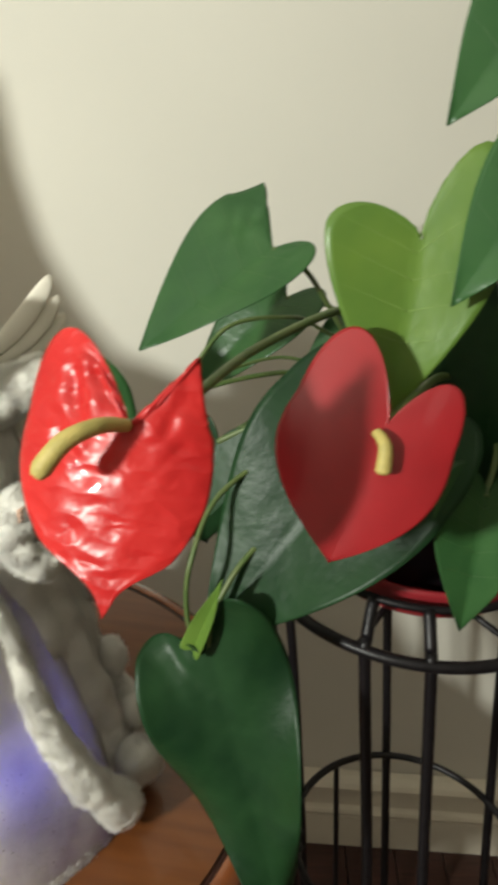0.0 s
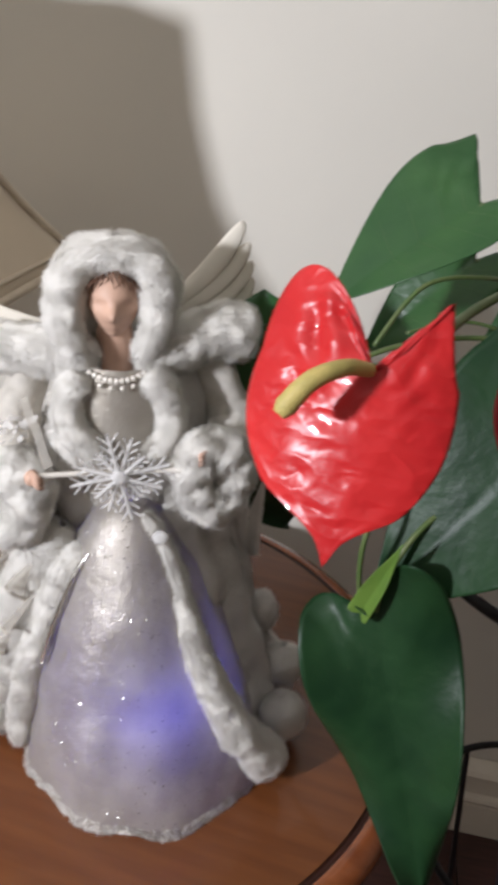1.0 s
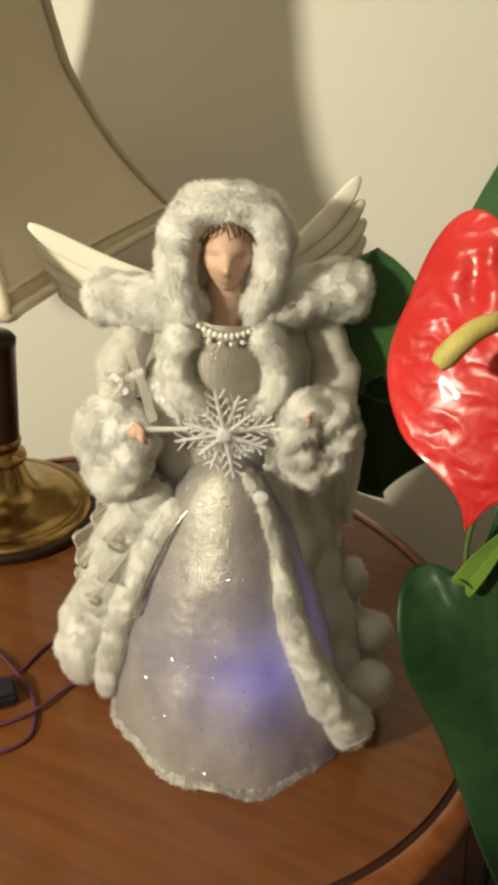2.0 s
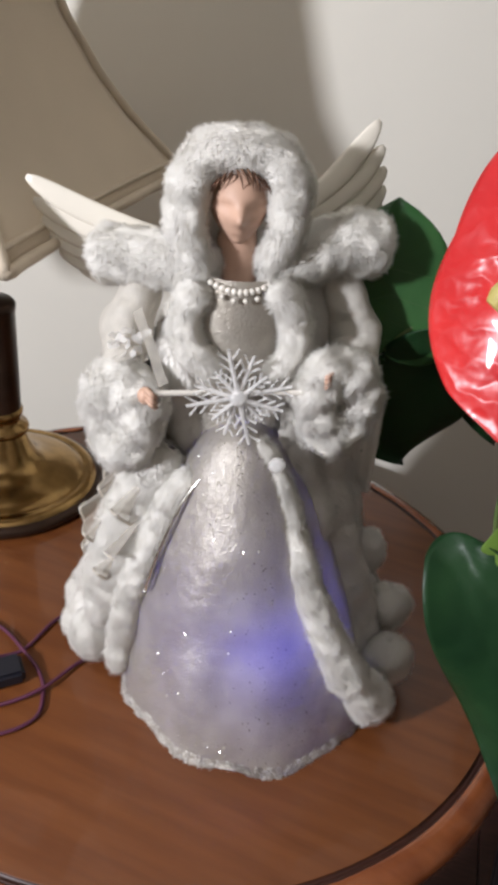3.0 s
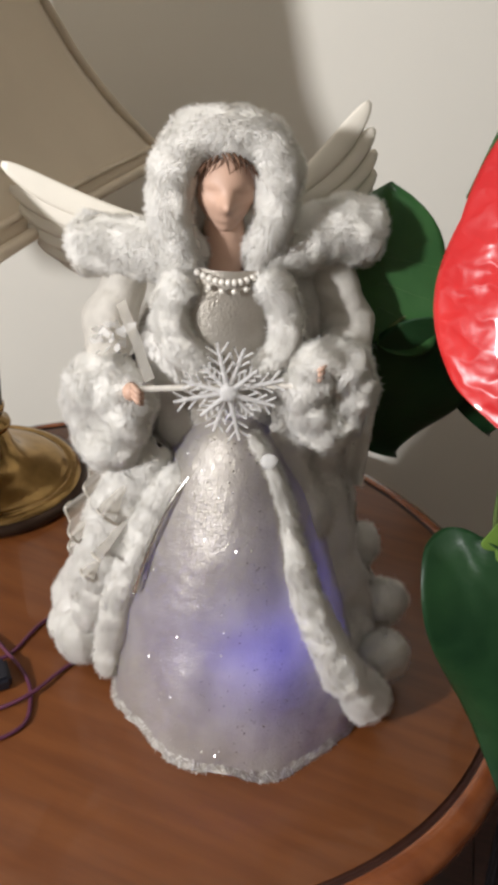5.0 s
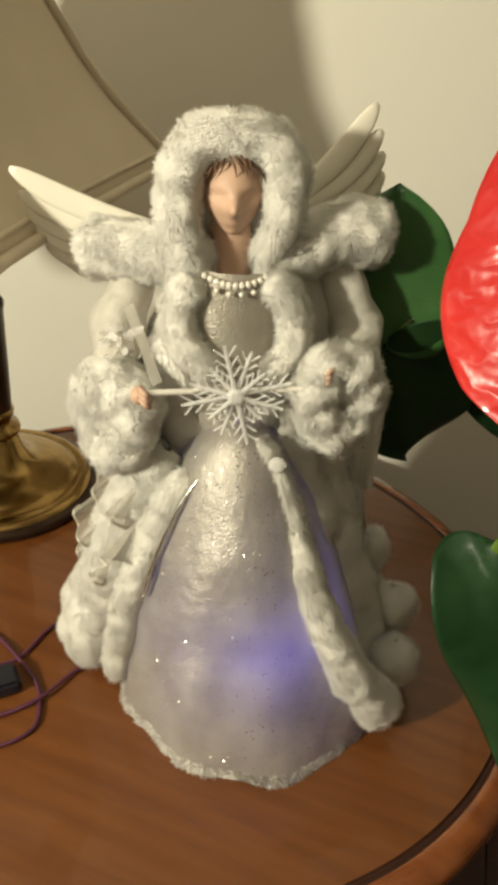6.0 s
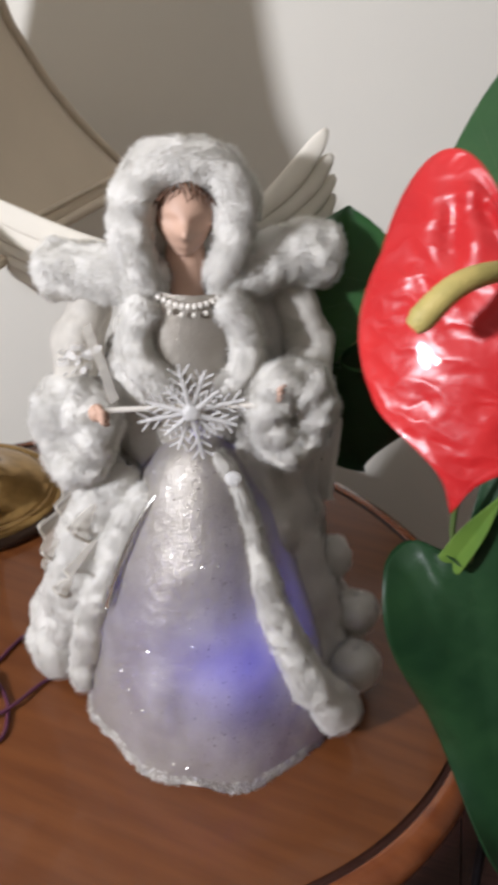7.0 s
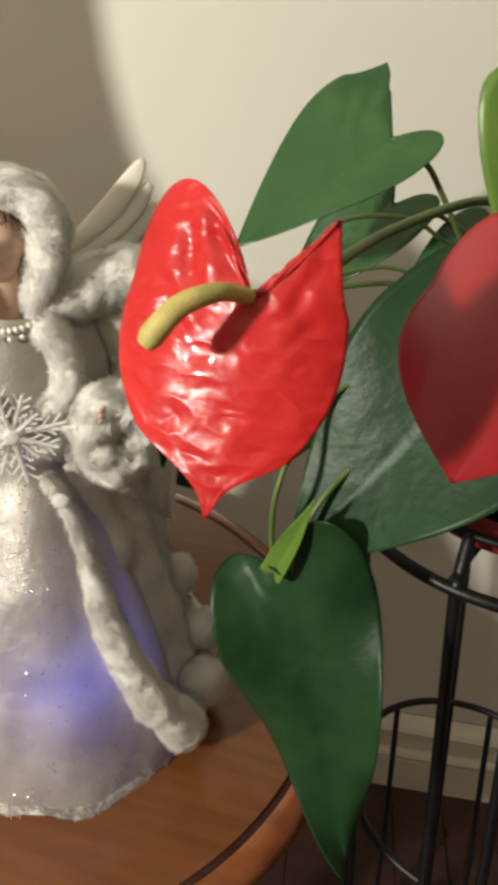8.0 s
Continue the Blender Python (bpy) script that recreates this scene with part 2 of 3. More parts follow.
slab("wall_north", (-3.2, 0, 0), (2.4, 0.12, 2.5), WALL, ROOM, "smooth cream painted plaster wall behind the table", "wall")
# side and far walls are unseen, added to close the room with less bounce
slab("wall_west", (-3.32, -4.2, 0), (-3.2, 0.12, 2.5), FARWALL, ROOM, "unseen side wall, darkened to tan to cut bounced light", "wall")
slab("wall_east", (2.4, -4.2, 0), (2.52, 0.12, 2.5), FARWALL, ROOM, "unseen side wall, darkened to tan to cut bounced light", "wall")
slab("wall_south", (-3.32, -4.32, 0), (2.52, -4.2, 2.5), FARWALL, ROOM, "unseen wall across the room, darkened to tan to cut bounced light", "wall")
slab("ceiling", (-3.32, -4.32, 2.5), (2.52, 0.12, 2.6), CEIL, ROOM, "plain white painted ceiling", "ceiling")
floor = slab("floor", (-3.32, -4.32, -0.08), (2.52, 0.12, -0.012), JOINT, ROOM, "dark reddish brown wooden plank floor", "floor")


def skirting():
    """A tall moulded baseboard: flat board, two rounded beads and a cap."""
    prof = [(0, 0), (0.020, 0), (0.020, 0.066), (0.017, 0.070), (0.024, 0.076), (0.026, 0.082), (0.023, 0.088), (0.016, 0.092),
            (0.015, 0.118), (0.018, 0.122), (0.024, 0.128), (0.025, 0.137), (0.020, 0.144), (0.010, 0.151), (0, 0.154)]
    bm = bmesh.new()
    for x0, x1 in ((-3.2, 2.4),):
        n = len(prof) - 1
        grid(bm, lambda u, v: Vector((x0 + (x1 - x0) * u, -0.002 - prof[round(v * n)][0], prof[round(v * n)][1])), 4, n, 0, smooth=False)
    ob = part("baseboard", bm, BASE)
    ob.matrix_basis = ROOM
    return tagged(ob, "tall moulded cream painted baseboard along the wall", "baseboard", kind="structure")


skirting()


# ---- table ----
TOP = 0.578
TABLE = pose(-0.32, 0.445, 0, 0, 0, -8)


def oval(a, grow=0.0, wide=0.355, deep=0.328, power=2.0):
    c, s = math.cos(a), math.sin(a)
    return Vector((math.copysign(abs(c) ** (2 / power), c) * (wide + grow), math.copysign(abs(s) ** (2 / power), s) * (deep + grow), 0))


def build_table():
    table = new("side_table")
    table.matrix_basis = TABLE
    tagged(table, "polished honey-brown wooden table with a rounded moulded edge", "table")

    def ring_part(name, prof, mat, label="", cap=False):
        bm = bmesh.new()
        n = len(prof) - 1
        vs = grid(bm, lambda u, v: oval(u * 2 * math.pi, prof[round(v * n)][0]) + Vector((0, 0, prof[round(v * n)][1])), 128, n, 0, True)
        if cap:
            bm.faces.new([vs[i][0] for i in range(128)])
            bm.faces.new([vs[i][n] for i in range(128)][::-1])
        return part(name, bm, mat, table, label)

    ring_part("tabletop", [(-0.028, TOP), (-0.028, TOP - 0.022)], TABLEW, "honey-brown wooden top", True)
    ring_part("groove", [(-0.0281, TOP - 0.0008), (-0.027, TOP - 0.003), (-0.0250, TOP - 0.003), (-0.0242, TOP - 0.0015), (-0.0235, TOP - 0.0025),
                         (-0.0222, TOP - 0.0025), (-0.0215, TOP - 0.001)], GROOVE, "dark stained double groove")
    ring_part("edge_moulding", [(-0.0215, TOP - 0.001), (-0.017, TOP + 0.0005), (-0.012, TOP - 0.001), (-0.005, TOP - 0.004), (-0.001, TOP - 0.010), (0, TOP - 0.017),
                                (-0.003, TOP - 0.024), (-0.010, TOP - 0.028), (-0.012, TOP - 0.033), (-0.020, TOP - 0.036), (-0.06, TOP - 0.036)], RIMW,
              "darker rounded edge moulding")
    ring_part("apron", [(-0.085, TOP - 0.023), (-0.085, TOP - 0.10), (-0.105, TOP - 0.10), (-0.105, TOP - 0.023)], RIMW, "dark wooden apron")
    for sx in (-1, 1):
        for sy in (-1, 1):
            bm = bmesh.new()
            lathe(bm, [(0.012, 0), (0.014, 0.02), (0.018, 0.2), (0.024, 0.40), (0.020, 0.42), (0.026, 0.44), (0.026, TOP - 0.03)], 0, 20,
                  (sx * 0.17, sy * 0.15, 0))
            part("leg", bm, RIMW, table)
    return table


build_table()


# ---- table lamp ----
def build_lamp():
    lamp = new("table_lamp")
    lamp.matrix_basis = pose(-0.548, 0.547, TOP)
    tagged(lamp, "brass and bronze table lamp with a square beige fabric shade", "lamp")
    bm = bmesh.new()
    lathe(bm, [(0.0, 0.0), (0.104, 0.0), (0.108, 0.004), (0.108, 0.010), (0.104, 0.013), (0.101, 0.014)], 0, 72)
    part("foot_ring", bm, BRONZE, lamp, "dark bronze foot ring")
    bm = bmesh.new()
    lathe(bm, [(0.101, 0.014), (0.098, 0.018), (0.091, 0.020), (0.088, 0.018), (0.085, 0.021), (0.076, 0.026), (0.060, 0.030), (0.046, 0.035), (0.036, 0.043),
               (0.030, 0.055), (0.026, 0.068), (0.024, 0.072)], 0, 72)
    part("base", bm, BRASS, lamp, "polished brass domed base")
    bm = bmesh.new()
    lathe(bm, [(0.024, 0.072), (0.028, 0.074), (0.0295, 0.078), (0.028, 0.082), (0.022, 0.085), (0.021, 0.092), (0.024, 0.096), (0.0245, 0.100), (0.022, 0.103)], 0, 40)
    part("collar", bm, BRASS, lamp, "ringed brass collar")
    bm = bmesh.new()
    lathe(bm, [(0.0225, 0.103), (0.0235, 0.15), (0.0245, 0.214), (0.0255, 0.216), (0.0255, 0.222), (0.022, 0.226), (0.010, 0.228), (0.006, 0.230), (0.006, 0.585), (0.0, 0.585)], 0, 32)
    part("column", bm, BRONZE, lamp, "dark bronze column")

    # four flat panels, bell profile: height over the lower rim, half the side
    prof = [(0.000, 0.176), (0.035, 0.149), (0.055, 0.134), (0.090, 0.113), (0.140, 0.090), (0.200, 0.076), (0.275, 0.066)]

    def half_side(z):
        for (z0, r0), (z1, r1) in zip(prof, prof[1:]):
            if z <= z1:
                return r0 + (r1 - r0) * (z - z0) / (z1 - z0)
        return prof[-1][1]

    low, shift = 0.347, Vector((-0.019, -0.047, 0))

    def skin(u, v, off=0.0):
        """u once round the square, a corner at every quarter; v upwards."""
        side, k = divmod((u % 1.0) * 4, 1.0)
        r = half_side(0.275 * v) + off
        a = radians(45 + 90 * side)
        p, q = Vector((math.cos(a), math.sin(a), 0)) * r * math.sqrt(2), Vector((-math.sin(a), math.cos(a), 0)) * r * math.sqrt(2)
        sag = 1 - 0.02 * math.sin(math.pi * k)
        return shift + p.lerp(q, k) * sag + Vector((0, 0, low + 0.275 * v))

    bm = bmesh.new()
    grid(bm, lambda u, v: skin(u, v), 64, 24, 0, True)
    shade = part("shade", bm, SHADE, lamp, "beige fabric bell shade with four panels")
    so = shade.modifiers.new("thickness", "SOLIDIFY")
    so.thickness = 0.002
    for k in range(4):
        bm = bmesh.new()
        tube(bm, [skin(k / 4, i / 12, 0.001) for i in range(13)], 0.0048, 0, 36, 8)
        part("seam_piping", bm, PIPING, shade)
    for v, thick in ((0.0, 0.0045), (0.042, 0.0025), (1.0, 0.0045)):
        bm = bmesh.new()
        tube(bm, [skin(i / 64, v, 0.001) for i in range(64)], thick, 0, 192, 8, closed=True)
        part("rim_piping", bm, PIPING, shade)
    for k in range(4):
        bm = bmesh.new()
        a = radians(90 * k)
        r = half_side(0.270)
        tube(bm, [Vector((0, 0, 0.580)), shift + Vector((math.cos(a) * r, math.sin(a) * r, low + 0.270))], 0.0016, 0, 4, 6)
        part("spider_arm", bm, BRASS, lamp)
    return lamp


build_lamp()


# ---- angel doll ----
def build_doll():
    """One plain mesh: robe, cape, hood, wings, all in one piece. Local x to its side, y away from its front, z up."""
    bm = bmesh.new()
    F, C, LA, W, SK, H, SP, CR, B = range(9)

    def P(u, w, z):
        return Vector((u, -w, z))

    def V(pts):
        return [P(*p) for p in pts]

    # front skirt panel: a full bell, leaning to one side
    def skirt(u, v):
        a = radians(-175 + 350 * u)
        z = 0.252 * v
        k = max(1 - v, 0.0) ** 0.55
        ripple = 1 + 0.022 * math.sin(a * 9) * (1 - v) ** 3
        x = 0.006 + 0.022 * (1 - v) + math.sin(a) * (0.006 + 0.103 * k) * ripple
        y = 0.034 + math.cos(a) * (0.020 + 0.101 * k) * ripple
        q = P(x, y, z)
        n = noise.noise(q * 26) * 0.0030 + abs(noise.noise(q * 75)) * 0.0007 + noise.noise(q * 190) * 0.0003
        lift = 0.004 * max(0, noise.noise(Vector((a * 6, 0, 3)))) if v == 0 else 0
        return q + Vector((math.sin(a), -math.cos(a), 0)) * n + Vector((0, 0, lift))

    grid(bm, skirt, 220, 110, SP)
    # silver cord along the edge of the panel
    tube(bm, V([(0.001, 0.060, 0.246), (-0.014, 0.067, 0.226), (-0.034, 0.073, 0.196), (-0.050, 0.077, 0.155), (-0.060, 0.078, 0.115)]), 0.0016, 9, 60, 6, rough=0.3, grain=300.0)

    # glitter on the skirt and bodice
    rg = random.Random(9)
    for k in range(700):
        u, v = rg.uniform(0.20, 0.78), rg.uniform(0.01, 0.97) ** 0.9
        c = skirt(u, v)
        a = radians(-175 + 350 * u)
        out = Vector((math.sin(a), -math.cos(a), 0.35)).normalized()
        n = (out + Vector((rg.uniform(-1, 1), rg.uniform(-1, 1), rg.uniform(-1, 1))) * 0.45).normalized()
        e1 = n.orthogonal().normalized()
        e2, c, g = n.cross(e1), c + out * 0.0008, rg.uniform(0.00022, 0.00048)
        f = bm.faces.new([bm.verts.new(c + e1 * x * g + e2 * y * g) for x, y in ((-1, -1), (1, -1), (1, 1), (-1, 1))])
        f.material_index = 9

    # coat: back and sides
    def coat(u, v):
        a = radians(18 + 280 * u)
        z = 0.012 + 0.345 * v
        fl = (1 - v) ** 1.25
        x = 0.012 + math.sin(a) * (0.048 + 0.100 * fl) * (1 + 0.05 * math.sin(a * 7 + 1) * fl)
        y = 0.000 + math.cos(a) * (0.036 + 0.070 * fl) * (1 + 0.05 * math.sin(a * 7 + 1) * fl)
        q = P(x, y, z)
        return q + Vector((math.sin(a), -math.cos(a), 0)) * (noise.noise(q * 30) * 0.007 + 0.004 * math.sin(a * 13 + 2 * noise.noise(q * 12)) * (0.3 + fl))

    grid(bm, coat, 72, 40, C)

    def plush(points, radius, steps=40, sides=16, closed=False, flat=1.0, rough=0.20, mat=F):
        r = radius if callable(radius) else (lambda s: radius)
        ends = lambda s: math.sqrt(max(0.03, 1 - (max(0.0, 0.14 - s) / 0.14) ** 2)) * math.sqrt(max(0.03, 1 - (max(0.0, s - 0.86) / 0.14) ** 2))
        tube(bm, V(points), lambda s: (r(s) - 0.0018) * ends(s), mat, int(steps * 1.5), int(sides * 1.3), closed, flat, rough, 55.0)

    # fur hem round the back
    hem = []
    for i in range(25):
        a = radians(70 + 222 * i / 24)
        hem.append((0.014 + math.sin(a) * 0.136, math.cos(a) * 0.085, 0.022))
    plush(hem, lambda s: 0.019 + 0.004 * math.sin(s * 40), 110, 16)
    ball(bm, P(0.150, 0.028, 0.062), (0.019, 0.018, 0.019), F, 24, 16, 0.10, 60)
    ball(bm, P(0.146, 0.062, 0.030), (0.021, 0.019, 0.023), F, 24, 16, 0.10, 60)
    ball(bm, P(0.128, 0.000, 0.100), (0.016, 0.014, 0.022), C, 20, 14, 0.10, 60)
    ball(bm, P(-0.106, 0.036, 0.028), (0.020, 0.017, 0.026), F, 24, 16, 0.10, 60)
    ball(bm, P(-0.098, 0.044, 0.066), (0.013, 0.013, 0.019), F, 20, 14, 0.10, 60)
    # trim down one side of the skirt panel, plush edge of the coat on the other
    plush([(0.016, 0.062, 0.246), (0.035, 0.070, 0.215), (0.048, 0.086, 0.176), (0.066, 0.104, 0.128), (0.095, 0.114, 0.075), (0.120, 0.108, 0.038), (0.130, 0.098, 0.020)],
          lambda s: 0.0095 + 0.010 * s * s + 0.003 * s, 80)
    plush([(-0.028, 0.056, 0.214), (-0.050, 0.060, 0.170), (-0.068, 0.062, 0.115), (-0.079, 0.062, 0.055), (-0.084, 0.062, 0.012)],
          lambda s: 0.014 - 0.002 * s, 60)
    plush([(-0.044, 0.040, 0.222), (-0.072, 0.040, 0.172), (-0.086, 0.040, 0.120), (-0.094, 0.036, 0.07)], lambda s: 0.020 + 0.004 * s, 50, rough=0.12)

    # sheer ruffles on one side
    for z0, reach in ((0.172, 0.100), (0.140, 0.116), (0.112, 0.114)):
        def ruffle(u, v, z0=z0, reach=reach):
            a = radians(262 + 52 * u)
            r = 0.66 + 0.34 * v
            wave = math.sin(u * 14 + z0 * 90) * 0.013 * v
            return P(math.sin(a) * reach * r, math.cos(a) * 0.085 * r + wave + 0.012, z0 + 0.040 * (1 - v) + wave * 0.8)
        grid(bm, ruffle, 70, 10, 10)
        edge = [ruffle(i / 70, 1.0) for i in range(71)]
        tube(bm, edge, 0.0012, LA, 140, 6)

    # underdress behind the trims
    ball(bm, P(-0.002, 0.012, 0.268), (0.062, 0.036, 0.075), C, 28, 18, 0.10, 50)
    # bodice and waist
    def bodice(u, v):
        a = u * 2 * math.pi
        z = 0.225 + 0.130 * v
        r = 0.024 + 0.014 * math.sin(v * math.pi * 0.85)
        q = P(-0.003 + math.sin(a) * r * 1.05, 0.023 + math.cos(a) * r * 0.85, z)
        return q * (1 + 0.004 * noise.noise(q * 150))

    grid(bm, bodice, 36, 24, SP, True)
    for i in range(13):
        s = i / 12 - 0.5
        ball(bm, P(-0.003 + s * 0.046, 0.055 - s * s * 0.05, 0.354 - 0.004 * math.cos(s * 3)), 0.0024, B, 8, 6)
        if i % 2:
            ball(bm, P(-0.003 + s * 0.046, 0.056 - s * s * 0.05, 0.3485 - 0.004 * math.cos(s * 3)), 0.0019, B, 8, 6)

    # neck, head, hair
    tube(bm, V([(-0.005, 0.012, 0.335), (-0.005, 0.016, 0.360), (-0.006, 0.018, 0.385)]), lambda s: 0.0155 - 0.003 * s, SK, 10, 18)

    def head(u, v):
        a, b = u * 2 * math.pi, (0.02 + 0.96 * v) * math.pi
        z = math.cos(b)
        jaw = 1 - 0.42 * max(-z, 0) ** 1.4
        x = math.sin(a) * math.sin(b) * 0.0195 * jaw
        y = math.cos(a) * math.sin(b) * 0.024 * (1 - 0.12 * max(-z, 0))
        if math.cos(a) > 0:
            nose = math.exp(-((x / 0.0038) ** 2) - ((z + 0.12) / 0.26) ** 2)
            y += 0.0075 * nose * math.exp(-((z + 0.22) / 0.2) ** 2) + 0.0028 * nose
            brow = math.exp(-(((abs(x) - 0.0095) / 0.0055) ** 2) - ((z - 0.06) / 0.13) ** 2)
            y -= 0.0034 * brow
            y += 0.0016 * math.exp(-((x / 0.006) ** 2) - ((z + 0.56) / 0.07) ** 2)
            y += 0.0025 * math.exp(-((x / 0.007) ** 2) - ((z + 0.83) / 0.12) ** 2)
        return P(-0.006 + x, 0.020 + y, 0.398 + z * 0.0262)

    grid(bm, head, 56, 40, SK, True)
    for i in range(21):
        s = i / 20
        a = radians(-105 + 210 * s)
        x0, z0 = -0.006 + math.sin(a) * 0.0190, 0.3985 + math.cos(a) * 0.0185
        out = 0.041 - abs(s - 0.5) * 0.026
        part_side = 1 if s > 0.42 else -1
        plush([(x0 - part_side * 0.003, out - 0.008, z0 + 0.007), (x0 + part_side * 0.002, out + 0.002, z0 + 0.002),
               (x0 + part_side * 0.0045 + 0.001 * math.sin(i * 2.1), out, z0 - 0.006 - 0.002 * math.sin(i * 3.7))], lambda q: 0.0034 * (1 - 0.5 * q), 10, 8, False, 1, 0.25, H)

    # hood and its fur frame
    ball(bm, P(-0.007, -0.008, 0.390), (0.038, 0.030, 0.036), F, 32, 22, 0.06, 60)
    plush([(-0.024, 0.044, 0.356), (-0.037, 0.038, 0.376), (-0.040, 0.031, 0.397), (-0.036, 0.027, 0.416), (-0.025, 0.023, 0.427), (-0.006, 0.023, 0.430),
           (0.013, 0.023, 0.427), (0.024, 0.027, 0.415), (0.026, 0.031, 0.398), (0.023, 0.038, 0.380), (0.014, 0.044, 0.360)],
          lambda s: 0.0115 + 0.0055 * math.sin(s * math.pi), 110, 18, rough=0.10)

    # shoulder cape
    plush([(-0.099, -0.002, 0.351), (-0.080, 0.008, 0.355), (-0.052, 0.020, 0.357), (-0.018, 0.034, 0.357)],
          lambda s: 0.0215 - 0.003 * s, 60, 20, rough=0.12)
    plush([(0.098, -0.004, 0.370), (0.066, 0.008, 0.371), (0.036, 0.022, 0.363), (0.010, 0.034, 0.360)],
          lambda s: 0.026 - 0.010 * s, 60, 20, rough=0.12)
    # lapels
    plush([(-0.026, 0.042, 0.350), (-0.038, 0.046, 0.332), (-0.034, 0.054, 0.310), (-0.012, 0.060, 0.292)], lambda s: 0.0135 - 0.002 * s, 40, 16, rough=0.14)
    plush([(0.018, 0.042, 0.354), (0.033, 0.047, 0.336), (0.035, 0.055, 0.312), (0.022, 0.060, 0.290)], lambda s: 0.0130 - 0.002 * s, 40, 16, rough=0.14)

    # sleeves
    def sleeve(points, radius):
        tube(bm, V(points), radius, LA, 54, 30, False, 0.8, 0.26, 48.0)

    sleeve([(0.060, 0.002, 0.360), (0.078, 0.005, 0.325), (0.086, 0.014, 0.302), (0.078, 0.040, 0.285)], lambda s: 0.016 + 0.006 * math.sin(s * 3))
    sleeve([(-0.068, 0.002, 0.350), (-0.073, 0.010, 0.322), (-0.080, 0.018, 0.300), (-0.080, 0.036, 0.270)], lambda s: 0.014 + 0.008 * math.sin(s * 3))
    # crumpled sheer tufts above the cuff, and a ribbon
    for k in range(26):
        c = P(-0.084 + 0.018 * rg.random(), 0.034 + 0.012 * rg.random(), 0.288 + 0.026 * rg.random())
        d = Vector((rg.uniform(-1, 1), -rg.random(), rg.uniform(-0.4, 1))).normalized() * rg.uniform(0.004, 0.009)
        e = d.orthogonal().normalized() * 0.003
        bm.faces.new([bm.verts.new(q) for q in (c - e, c + e, c + d + e * 0.6, c + d - e * 0.6)]).material_index = CR
    grid(bm, lambda u, v: P(-0.070 + 0.020 * v + 0.006 * (u - 0.5), 0.036 + 0.030 * v + 0.002 * math.sin(v * 9), 0.325 - 0.040 * v + 0.004 * u), 3, 14, 10)

    def hanging(side, x0, x1, z0, z1, w):
        def fn(u, v):
            scallop = 0.006 * abs(math.sin(u * math.pi * 3)) * v
            return P(side * (x0 + (x1 - x0) * u) , w - 0.02 * u + 0.007 * math.sin(u * 21) * (0.4 + 0.6 * v), z0 + (z1 - z0) * v - scallop)
        grid(bm, fn, 30, 12, C)

    hanging(1, 0.058, 0.124, 0.300, 0.158, 0.004)
    hanging(-1, 0.050, 0.094, 0.280, 0.190, 0.020)

    # cuffs and fists
    def cuff(centre, ax, up, major, minor):
        cx, ux = Vector(ax), Vector(up)
        c = P(*centre)
        pts = [c + cx * math.cos(t) * major[0] + ux * math.sin(t) * major[1] for t in [k * math.pi / 8 for k in range(16)]]
        tube(bm, pts, lambda s: minor * (1 + 0.12 * math.sin(s * 19)), F, 64, 18, True, 1.0, 0.28, 75.0)

    cuff((0.068, 0.058, 0.278), (1, 0.25, 0), (-0.10, 0, 1), (0.0150, 0.0240), 0.0165)
    ball(bm, P(0.071, 0.044, 0.276), (0.020, 0.016, 0.028), F, 18, 12, 0.1)
    cuff((-0.079, 0.046, 0.253), (0.85, -0.50, 0), (0.0, 0, 1), (0.0165, 0.0250), 0.0165)
    ball(bm, P(-0.082, 0.038, 0.251), (0.022, 0.018, 0.032), F, 18, 12, 0.1)
    for x, z, sgn in ((0.062, 0.301, -1), (-0.062, 0.281, 1)):
        ball(bm, P(x, 0.068, z - 0.002), (0.0056, 0.006, 0.0062), SK, 12, 8)
        for k in range(3):
            tube(bm, V([(x + sgn * 0.001, 0.072, z + 0.005 - k * 0.0036), (x + sgn * 0.005, 0.077, z + 0.003 - k * 0.0036), (x + sgn * 0.007, 0.072, z - 0.001 - k * 0.0036)]),
                 0.0020, SK, 8, 6)

    # rod and star-shaped crystal ornament
    tube(bm, V([(-0.060, 0.074, 0.284), (0.0, 0.070, 0.286), (0.060, 0.074, 0.291)]), 0.0020, B, 8, 10)
    ball(bm, P(0, 0.077, 0.285), (0.0060, 0.004, 0.0060), CR, 12, 8)
    for k in range(12):
        a = radians(15 + k * 30)
        reach = (0.036, 0.024, 0.031)[k % 3]
        d = Vector((math.cos(a), 0, math.sin(a)))
        c = P(0, 0.074 + 0.003 * (k % 2), 0.285)
        tube(bm, [c + d * 0.004, c + d * reach * 0.6, c + d * reach], lambda s: 0.0020 - 0.0009 * s, CR, 6, 6)
        side = Vector((-d.z, 0, d.x))
        for q in (0.35, 0.55, 0.75):
            for sg in (-1, 1):
                tube(bm, [c + d * reach * q, c + d * reach * (q + 0.22) + side * sg * reach * 0.2], 0.0008, CR, 2, 5)
    ball(bm, P(0.030, 0.080, 0.236), (0.006, 0.003, 0.006), CR, 10, 8)

    # wings: overlapping long feathers
    def feather(root, tip, width, bend, thick=0.0030):
        r, t = P(*root), P(*tip)
        d = (t - r)
        n = Vector((0, -1, 0.12)).normalized()
        s = d.normalized().cross(n)
        def fn(u, v):
            a = u * 2 * math.pi
            k = 0.02 + 0.97 * v
            w = width * (0.62 + 0.38 * math.sin(k * math.pi * 0.8)) * (1 - k ** 7) ** 0.5
            return r + d * k + s * math.cos(a) * w + n * math.sin(a) * thick * (1 - k * 0.6) + s * bend * (k * k - k)
        vs = grid(bm, fn, 14, 20, W, True)
